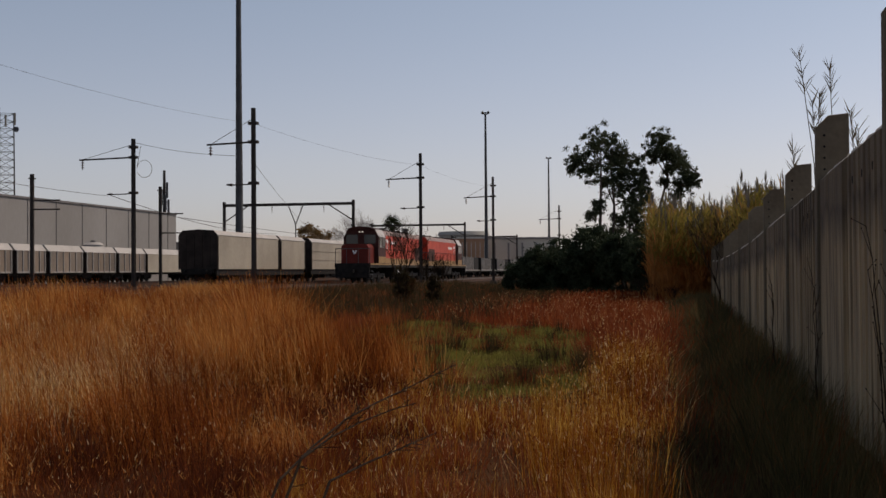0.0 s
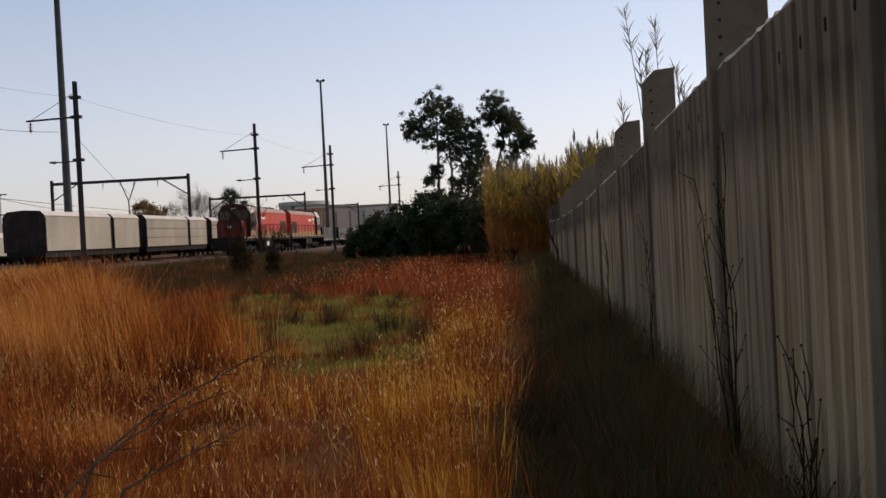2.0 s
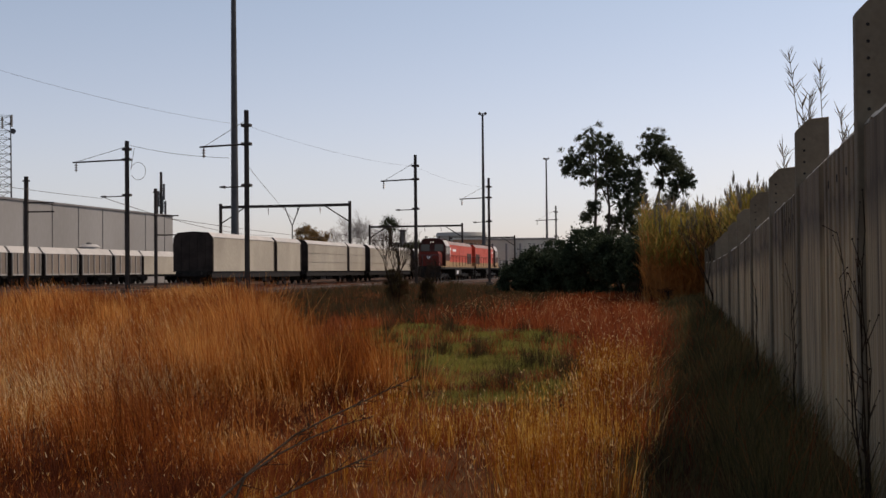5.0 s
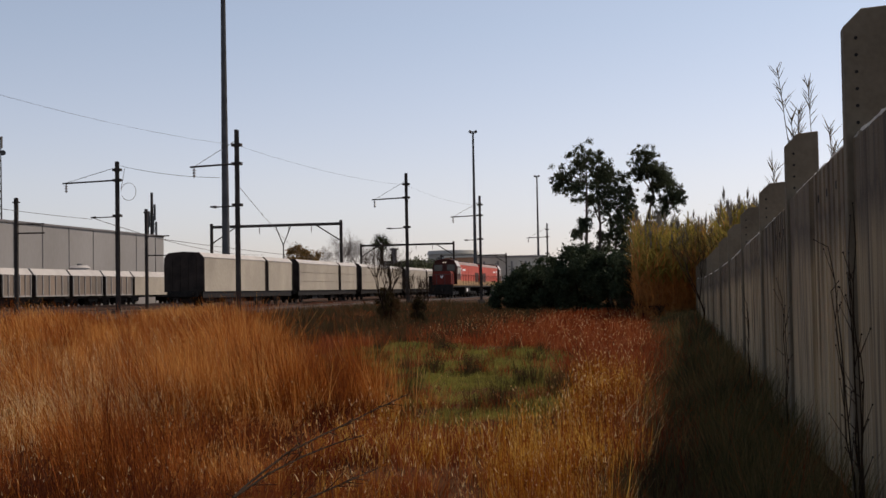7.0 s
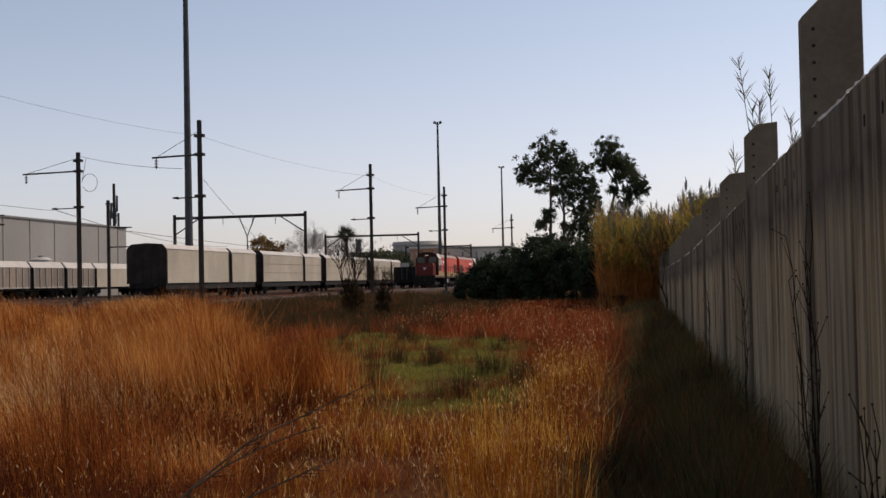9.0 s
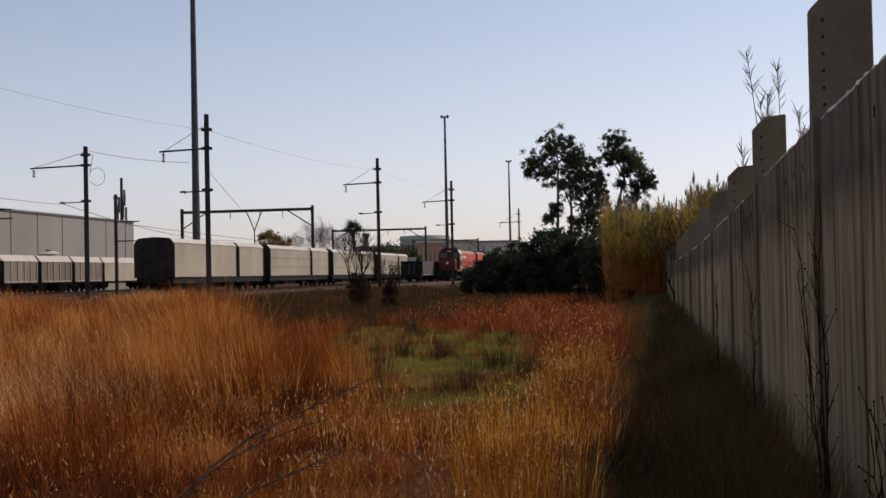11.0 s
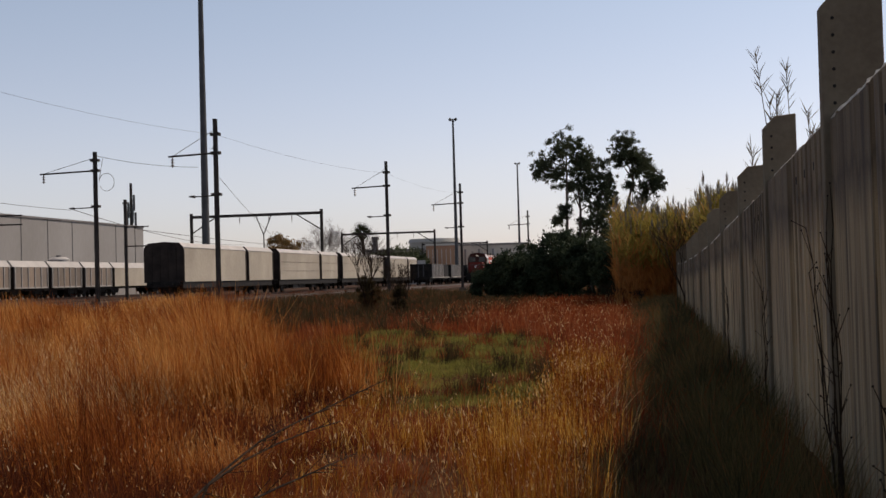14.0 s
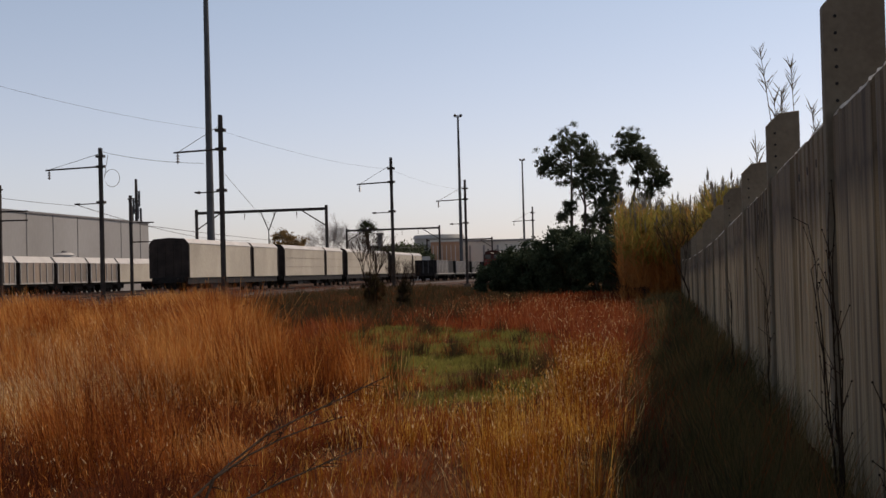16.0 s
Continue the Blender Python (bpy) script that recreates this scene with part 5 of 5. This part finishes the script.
gum_tree(9.25, 75, [(((0, 0, 0), (0.1, 0, 2.5), (0.25, 0, 5), (0.3, 0, 8.2)), 0.16), (((1.0, 0.4, 0), (1.0, 0.3, 3), (1.1, 0, 5.5), (0.9, 0, 8)), 0.13), (((1.6, -0.3, 0), (1.9, 0, 3), (2.3, 0, 6.2)), 0.14)],
         [(-0.9, 8.7, 0.95), (0.3, 9.6, 1.05), (1.0, 9.2, 0.9), (-0.4, 7.8, 0.75), (1.0, 8.0, 0.9), (2.1, 8.2, 0.85), (2.4, 6.9, 0.75), (1.9, 6.0, 0.8), (2.5, 5.3, 0.7), (1.4, 4.6, 0.6), (0.15, 5.6, 0.5), (-0.3, 5.0, 0.4), (2.6, 4.2, 0.7), (0.5, 7.2, 0.5), (-1.3, 8.2, 0.6), (1.9, 7.4, 0.7), (2.9, 6.2, 0.5), (2.0, 4.9, 0.6), (3.0, 7.6, 0.4), (1.3, 6.8, 0.7), (1.2, 3.9, 0.6), (0.2, 3.9, 0.5), (2.2, 3.6, 0.6), (-0.2, 9.4, 0.7), (1.5, 8.7, 0.7)], 21,
         "tall eucalyptus with dark drooping foliage in clumps")
gum_tree(11.2, 76, [(((0.2, 0, 0), (0.6, 0, 2.4), (1.2, 0, 4.7), (1.9, 0, 7.3), (1.8, 0, 9)), 0.13), (((1.25, 0, 5.0), (2.3, 0, 5.7), (3.2, 0, 6.6), (3.9, 0, 7.4)), 0.07)],
         [(1.6, 9.3, 0.8), (2.5, 9.0, 0.75), (1.4, 8.4, 0.55), (3.4, 8.2, 0.65), (3.0, 7.6, 0.5), (4.2, 7.2, 0.75), (4.7, 6.6, 0.55), (3.3, 5.9, 0.45), (2.3, 6.8, 0.35), (2.6, 5.2, 0.5), (2.0, 8.6, 0.6), (3.9, 7.9, 0.5), (3.7, 6.6, 0.45), (2.9, 8.4, 0.45), (1.9, 4.8, 0.45)], 22,
         "slender eucalyptus with pale stem and sparse clumps", 0.72, 1.04)


def leafy_bush(az, d, radius, height, seed, label, material="bush_leaf", size=0.16, dens=1.0):
    p = polar(az, d)
    gz = ground_z(p.x, p.y)
    ob = thing("bush", label, "bush", pose(p.x, p.y, gz, 0, 0, -az), "dark bushes")
    rng = np.random.default_rng(seed)
    cl = []
    for _ in range(int(70 * dens)):
        a, r = rng.uniform(0, 2 * np.pi), rng.random() ** 0.5
        top = height * (1 - 0.35 * r ** 2) * rng.uniform(0.82, 1.05)
        z = top * rng.random() ** 0.6
        cl.append((math.cos(a) * r * radius, math.sin(a) * r * radius * 0.7, max(0.15, z), rng.uniform(0.3, 0.55) * min(4.0, max(0.35, radius / 2.0))))
    V, F = leaf_cloud(rng, cl, 190, size * 1.25)
    mesh_from("foliage", V, F, material, parent=ob)
    for k in range(9):
        a = k * 0.7
        bm = B()
        limb(bm, [Vector((0.12 * radius * math.cos(a), 0.1 * radius * math.sin(a), -0.05)), Vector((radius * 0.4 * math.cos(a), radius * 0.3 * math.sin(a), height * 0.45)), Vector((radius * 0.6 * math.cos(a), radius * 0.45 * math.sin(a), height * 0.8))], 0.035 * min(2, radius), 0.012, 6)
        part("stem", bm, "twig", ob)


leafy_bush(6.2, 70, 1.7, 3.0, 31, "dark green rounded bush beside the railway", dens=1.2)
leafy_bush(7.6, 69, 2.0, 3.6, 32, "dense dark green bush below the eucalyptus", dens=1.5)
leafy_bush(9.2, 68, 2.1, 4.1, 33, "tall dense dark bush below the eucalyptus", dens=1.7)
leafy_bush(10.8, 67, 2.1, 4.0, 34, "tall dense dark bush below the eucalyptus", dens=1.7)
leafy_bush(11.7, 64, 1.25, 3.2, 39, "dark green bush at the edge of the reeds", dens=1.0)
leafy_bush(-4.4, 240, 5.4, 11.2, 35, "rounded brownish tree behind the wagons", "autumn_leaf", 0.4, 1.6)
leafy_bush(1.3, 262, 8.0, 7.6, 36, "low green trees before the far halls", "far_leaf", 0.6, 1.6)


def bare_tree(az, d, height, spread, seed, material, label, r0=0.05, levels=4, name="bare_tree", category="tree", split=3):
    """A leafless crown of forking twigs."""
    p = polar(az, d)
    gz = ground_z(p.x, p.y)
    ob = thing(name, label, category, pose(p.x, p.y, gz - 0.02, 0, 0, -az))
    rng = random.Random(seed)
    trunk, verts, faces = B(), [], []

    def grow(a, way, length, r, level):
        b = a + way * length
        if level == 0:
            rod(trunk, a, b, r, r * 0.7, 6)
        else:
            p, k = way.orthogonal().normalized(), len(verts)
            q = way.cross(p)
            for end, w in ((a, r), (b, r * 0.7)):
                verts.extend(end + (p * math.cos(t) + q * math.sin(t)) * w for t in (0.0, 2.094, 4.189))
            faces.extend((k + i, k + (i + 1) % 3, k + 3 + (i + 1) % 3, k + 3 + i) for i in range(3))
        if level >= levels:
            return
        for k in range(split):
            w = (way + Vector((rng.uniform(-1, 1), rng.uniform(-1, 1), rng.uniform(-0.1, 0.6))) * spread).normalized()
            grow(a.lerp(b, rng.uniform(0.65, 1.0)), w, length * rng.uniform(0.6, 0.85), r * 0.62, level + 1)
    for k in range(3):
        grow(Vector((rng.uniform(-0.1, 0.1) * height, 0, 0)), Vector((rng.uniform(-0.35, 0.35), 0, 1)).normalized(), height * 0.32, r0, 0)
    part("trunk", trunk, material, ob)
    mesh_from("crown", verts, faces, material, kind="stuff", parent=ob)
    return ob


bare_tree(-2.3, 255, 14, 0.75, 3, "grey_twig", "leafless pale grey tree behind the wagons", 0.15, 6)
bare_tree(-1.2, 262, 12.5, 0.7, 4, "grey_twig", "leafless grey tree behind the wagons", 0.13, 6)
bare_tree(-0.23, 50, 3.6, 0.42, 8, "twig", "dark leafless shrub in front of the railway", 0.035, 5, "bare_shrub", "shrub")
bare_tree(1.26, 50.5, 2.5, 0.42, 9, "twig", "low dark leafless shrub in front of the railway", 0.025, 5, "bare_shrub", "shrub")
leafy_bush(-0.23, 50.2, 0.48, 2.0, 41, "dark scrubby growth at the foot of a shrub", "olive", 0.045, 0.9)
leafy_bush(1.26, 50.7, 0.34, 1.5, 42, "dark scrubby growth at the foot of a shrub", "olive", 0.045, 0.7)


def palm_tree():
    p = polar(-0.45, 230)
    ob = thing("palm_tree", "palm tree with round dark crown of fronds", "palm", pose(p.x, p.y, 0.2))
    bm = B()
    limb(bm, [Vector((0, 0, 0)), Vector((0.1, 0, 5)), Vector((0, 0, 10.2))], 0.4, 0.3, 9)
    part("trunk", bm, "bark", ob)
    rng = random.Random(6)
    c = Vector((0, 0, 10.6))
    for k in range(46):
        a, e = rng.uniform(0, 6.28), math.asin(rng.uniform(-1.0, 0.95))
        way = Vector((math.cos(a) * math.cos(e), math.sin(a) * math.cos(e), math.sin(e)))
        side = way.cross(Vector((rng.uniform(-1, 1), rng.uniform(-1, 1), rng.uniform(-1, 1)))).normalized()
        bm = B()
        for j in range(7):
            ext = 1.2 + 0.6 * ((k * 7) % 10) / 10
            w = (side * (j - 3) * 0.13 + way * (1.25 - 0.05 * (j - 3) ** 2)).normalized() * ext
            q = c + way * 0.12
            bm.faces.new([bm.verts.new(v) for v in (q, q + w * 0.8 + side * 0.05, q + w * 1.45, q + w * 0.8 - side * 0.05)])
        part("frond", bm, "palm_leaf", ob)


palm_tree()


def reeds():
    """Giant reeds behind and beyond the end of the wall."""
    rng = np.random.default_rng(17)
    bed = thing("reed_bed", "dense bed of giant reeds, green above and brown below", "reeds", None)
    tagged(bed, kind="stuff")
    # stand beyond the end of the wall and behind it
    n = 2600
    s = rng.uniform(38, 64, n)
    l = np.where(s < 50, rng.uniform(1.95, 7.5, n), rng.uniform(-1.25, 7.0, n))
    keep = (s > 50) | (l > 1.95)
    s, l = s[keep], l[keep]
    xy = np.stack([U.x * s + N.x * l, U.y * s + N.y * l], 1)
    h = rng.uniform(2.9, 4.3, len(xy)) * np.clip(1.08 - (l + 1.5) / 42, 0.84, 1.08)
    V, F = blades(rng, xy, h, np.full(len(xy), 0.035), np.abs(rng.normal(0.05, 0.05, len(xy))))
    mesh_from("canes", V, F, "reed_dry", parent=bed)
    for nm, mt, f0, f1, cnt in (("green_leaves", "reed_leaf", 0.5, 0.98, 16), ("dry_leaves", "reed_dry", 0.05, 0.66, 9)):
        k = np.repeat(np.arange(len(xy)), cnt)
        z = h[k] * rng.uniform(f0, f1, len(k))
        V, F = blades(rng, xy[k] + rng.normal(0, 0.06, (len(k), 2)), rng.uniform(0.35, 0.8, len(k)), np.full(len(k), 0.06), rng.uniform(0.4, 1.1, len(k)), seg=2, base_z=z)
        mesh_from(nm, V, F, mt, parent=bed)
    k = np.repeat(np.where(rng.random(len(xy)) < 0.8)[0], 14)
    V, F = blades(rng, xy[k] + rng.normal(0, 0.018, (len(k), 2)), rng.uniform(0.14, 0.34, len(k)), np.full(len(k), 0.032), np.abs(rng.normal(0.12, 0.10, len(k))), seg=2, base_z=h[k] - 0.08 + rng.uniform(0, 0.34, len(k)))
    mesh_from("plumes", V, F, "reed_plume", parent=bed)


def near_reed(s, l, h, seed, bend=0.0):
    """One tall reed with leaves and a feathery top."""
    p = at(s, l)
    ob = thing("reed", "tall dry reed with feathery top behind the wall", "reed", pose(p.x, p.y, 0, 0, 0, TURN), "reeds over the wall")
    rng = random.Random(seed)
    tip = Vector((bend, 0, h))
    mid = Vector((bend * 0.35, 0, h * 0.6))
    bm = B()
    limb(bm, [Vector((0, 0, 0)), mid, tip], 0.014, 0.008, 6)
    part("cane", bm, "reed_top", ob)
    bm = B()
    for k in range(22):
        f = rng.uniform(0.84, 1.0)
        q = mid.lerp(tip, (f - 0.6) / 0.4)
        a = rng.uniform(0, 6.28)
        ln = rng.uniform(0.2, 0.5)
        w = Vector((math.cos(a) * 0.45, math.sin(a) * 0.45, rng.uniform(0.4, 1.1))).normalized()
        sd = w.cross(Vector((0.3, 1, 0.1))).normalized() * 0.007
        bm.faces.new([bm.verts.new(v) for v in (q - sd, q + w * ln * 0.5 - sd * 1.3, q + w * ln, q + w * ln * 0.5 + sd * 1.3, q + sd)])
    part("plume", bm, "reed_top", ob)


reeds()
bare_tree(15.2, 41, 4.3, 0.6, 14, "twig", "dark leafless shrub standing behind the wall among reeds", 0.03, 5, "bare_shrub", "shrub")
for k, (az, d, h) in enumerate(((11.9, 52, 1.1), (12.7, 50, 1.0), (11.2, 54, 1.2))):
    bare_tree(az, d, h, 0.9, 60 + k, "twig", "low tangle of dead twigs before the reeds", 0.014, 5, "dead_brush", "brush")
for s, l, h, seed, bend in ((30.0, 2.86, 6.91, 1, -0.5), (30.2, 3.6, 6.52, 2, -0.15), (30.0, 3.33, 5.88, 3, 0.1), (29.8, 3.13, 5.68, 4, -0.25), (30.0, 4.03, 5.43, 5, -0.3), (30.4, 2.72, 4.59, 6, -0.15), (29.7, 4.2, 4.94, 7, 0.15)):
    near_reed(s, l - bend, h, seed, bend)


def wall_shrub(s, l, height, seed, label, stems=3, lean=0.0, along=0.0):
    """A thin dark leafless plant growing up the face of the wall."""
    p = at(s, l)
    ob = thing("wall_shrub", label, "shrub", pose(p.x, p.y, ground_z(p.x, p.y) - 0.03, 0, 0, TURN), "bare plants along the wall")
    rng = random.Random(seed)
    for k in range(stems):
        bm = B()
        pts = [Vector((0, 0, 0))]
        dy = along + rng.uniform(-0.3, 0.3)
        top = height * rng.uniform(0.6, 1.0)
        for j in range(1, 9):
            f = j / 8
            pts.append(Vector((lean * f + rng.uniform(-0.012, 0.012), dy * f + rng.uniform(-0.05, 0.05), top * f)))
        limb(bm, pts, 0.007, 0.003, 5)
        for j in range(2, 9):
            for _ in range(1):
                q = pts[j]
                e = q + Vector((rng.uniform(-0.1, 0.05), rng.uniform(-0.22, 0.22), rng.uniform(0.05, 0.25)))
                rod(bm, q, e, 0.004, 0.002, 4)
                bmesh.ops.create_icosphere(bm, subdivisions=1, radius=0.007, matrix=Matrix.Translation(e))
        part("stem", bm, "twig", ob)


wall_shrub(7.75, 1.15, 1.95, 2, "thin dark leafless shrub growing against the wall", 4)
wall_shrub(7.95, 1.17, 1.95, 3, "thin dark climbing stem against the wall", 2, 0.0, 1.2)
wall_shrub(5.7, 1.1, 0.85, 4, "low dark leafless shrub at the wall foot", 4)
wall_shrub(11.8, 1.12, 1.55, 5, "thin brown dead plant against the wall", 2)
wall_shrub(16.6, 1.1, 1.5, 6, "thin brown dead plant against the wall", 2)


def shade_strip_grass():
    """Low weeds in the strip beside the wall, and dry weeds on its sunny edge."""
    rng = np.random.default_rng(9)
    # the dark weed colour carries part of the shade here
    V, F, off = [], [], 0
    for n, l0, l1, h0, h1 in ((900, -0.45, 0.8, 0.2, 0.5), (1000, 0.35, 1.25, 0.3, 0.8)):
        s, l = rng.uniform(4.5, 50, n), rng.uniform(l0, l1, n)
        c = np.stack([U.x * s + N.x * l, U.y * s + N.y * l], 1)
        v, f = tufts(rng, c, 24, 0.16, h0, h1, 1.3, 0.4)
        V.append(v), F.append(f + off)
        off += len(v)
    mesh_from("shade_weeds", np.concatenate(V), np.concatenate(F), "shade_weed", "low weeds beside the wall, coloured darker for its shade", "weeds", "stuff")
    s, l = rng.uniform(5, 40, 160), rng.uniform(-0.3, 1.2, 160)
    v, f = tufts(rng, np.stack([U.x * s + N.x * l, U.y * s + N.y * l], 1), 4, 0.15, 0.5, 0.95, 1.2, 0.4)
    mesh_from("shade_stalks", v, f, "red_grass", "thin reddish stalks in the shade beside the wall", "weeds", "stuff")
    n = 130
    s, l = rng.uniform(9, 32, n), rng.normal(-0.55, 0.22, n)
    c = np.stack([U.x * s + N.x * l, U.y * s + N.y * l], 1)
    v, f = tufts(rng, c, 14, 0.12, 0.5, 0.85, 1.0, 0.5)
    mesh_from("dry_weeds", v, f, "red_grass", "dry pinkish weeds at the edge of the shade", "weeds", "stuff")
    n = 60
    s, l = rng.uniform(8, 34, n), rng.normal(-0.5, 0.18, n)
    v, f = tufts(rng, np.stack([U.x * s + N.x * l, U.y * s + N.y * l], 1), 4, 0.14, 0.35, 0.7, 0.75, 0.6)
    mesh_from("pale_edge_stalks", v, f, "straw", "pale bent stalks at the edge of the shade", "weeds", "stuff")


shade_strip_grass()


def fallen_branch(points, r, seed, label):
    ob = thing("dry_branch", label, "branch", None, "thin branches over the grass")
    rng = random.Random(seed)
    pts = [Vector(p) for p in points]
    bm = B()
    limb(bm, pts, r, r * 0.35, 6)
    part("stem", bm, "twig", ob)
    bm = B()
    for a, b in zip(pts, pts[1:]):
        for _ in range(5):
            q = a.lerp(b, rng.random())
            rod(bm, q, q + Vector((rng.uniform(-0.05, 0.12), rng.uniform(-0.05, 0.1), rng.uniform(-0.03, 0.1))), r * 0.35, r * 0.15, 4)
    tagged(part("fine_growth", bm, "twig", ob), kind="stuff")


fallen_branch([(-1.10, 4.6, 0.0), (-0.86, 5.33, 0.62), (-0.74, 5.72, 0.71), (-0.59, 6.10, 0.80), (-0.44, 6.48, 0.84), (-0.27, 6.86, 0.88), (-0.11, 7.23, 0.92), (0.06, 7.60, 0.96)], 0.008, 1, "thin bowed dry branch over the grass")
fallen_branch([(-1.02, 4.7, 0.0), (-0.78, 5.55, 0.68), (-0.66, 5.91, 0.73), (-0.52, 6.28, 0.76), (-0.36, 6.64, 0.78), (-0.21, 7.00, 0.78)], 0.008, 2, "thin bowed dry branch over the grass")
fallen_branch([(-0.85, 4.4, 0.0), (-0.62, 5.16, 0.64), (-0.47, 5.58, 0.65), (-0.30, 5.99, 0.66), (-0.11, 6.40, 0.68)], 0.008, 3, "thin dry twig leaning over the grass")


def bird():
    """A small dark bird crossing the yard. Returns the thing and its two wings."""
    ob = thing("bird", "small dark bird flying over the yard", "bird")
    bm = B()
    prof = [(-0.20, 0.012), (-0.12, 0.03), (-0.04, 0.055), (0.05, 0.058), (0.11, 0.04), (0.14, 0.036), (0.17, 0.026), (0.20, 0.006)]
    for (x0, r0), (x1, r1) in zip(prof, prof[1:]):
        rod(bm, (x0, 0, 0), (x1, 0, 0), r0, r1, 10)
    part("body", bm, "wagon_end", ob)
    bm = B()
    box(bm, -0.32, -0.16, -0.035, 0.035, -0.005, 0.005)
    part("tail", bm, "wagon_end", ob)
    wings = []
    for sy in (-1, 1):
        bm = B()
        pts = [(0.07, 0), (0.09, 0.14), (0.02, 0.36), (-0.06, 0.22), (-0.08, 0)]
        lo = [bm.verts.new((x, sy * y, -0.004)) for x, y in pts]
        hi = [bm.verts.new((x, sy * y, 0.006)) for x, y in pts]
        bm.faces.new(lo), bm.faces.new(hi[::-1])
        for i in range(5):
            bm.faces.new((lo[i], hi[i], hi[(i + 1) % 5], lo[(i + 1) % 5]))
        bmesh.ops.recalc_face_normals(bm, faces=bm.faces)
        wings.append((sy, part("wing", bm, "wagon_end", ob)))
    return ob, wings


bird_ob, bird_wings = bird()

# ---- what moves ----
SPEED, START = 5.83, 84.9


def motions():
    rows_a, rows_b = [], []
    for k in range(17):
        s = START + SPEED * k
        rows_a.append((k, place(s + 10.1, LOCO_L, RAIL)))
        rows_b.append((k, place(s + 10.1 + 21.3, LOCO_L, RAIL, 180)))
    walk(loco_a, rows_a)
    walk(loco_b, rows_b)
    walk(bird_ob, [(k * 2.0, pose(-7.7 + 13.5 * (k * 2.0 - 14.2), 80.0, 10.65)) for k in range(9)])
    for sy, w in bird_wings:
        flap = [(0.0, pose(0, sy * 0.04, 0.02, sy * 25))]
        for k in range(34):
            flap.append((12.0 + k * 0.12, pose(0, sy * 0.04, 0.02, sy * (35 if k % 2 else -25))))
        walk(w, flap + [(16.0, pose(0, sy * 0.04, 0.02, sy * 25))])
    turn = math.degrees(SPEED / 0.45)
    steps = int(turn * 16 / 80) + 1
    for sets, sign in ((wheels_a, -1), (wheels_b, 1)):
        for w in sets:
            p = w.location.copy()
            walk(w, [(16.0 * k / steps, pose(p.x, p.y, p.z, sign * turn * 16.0 * k / steps)) for k in range(steps + 1)])


motions()
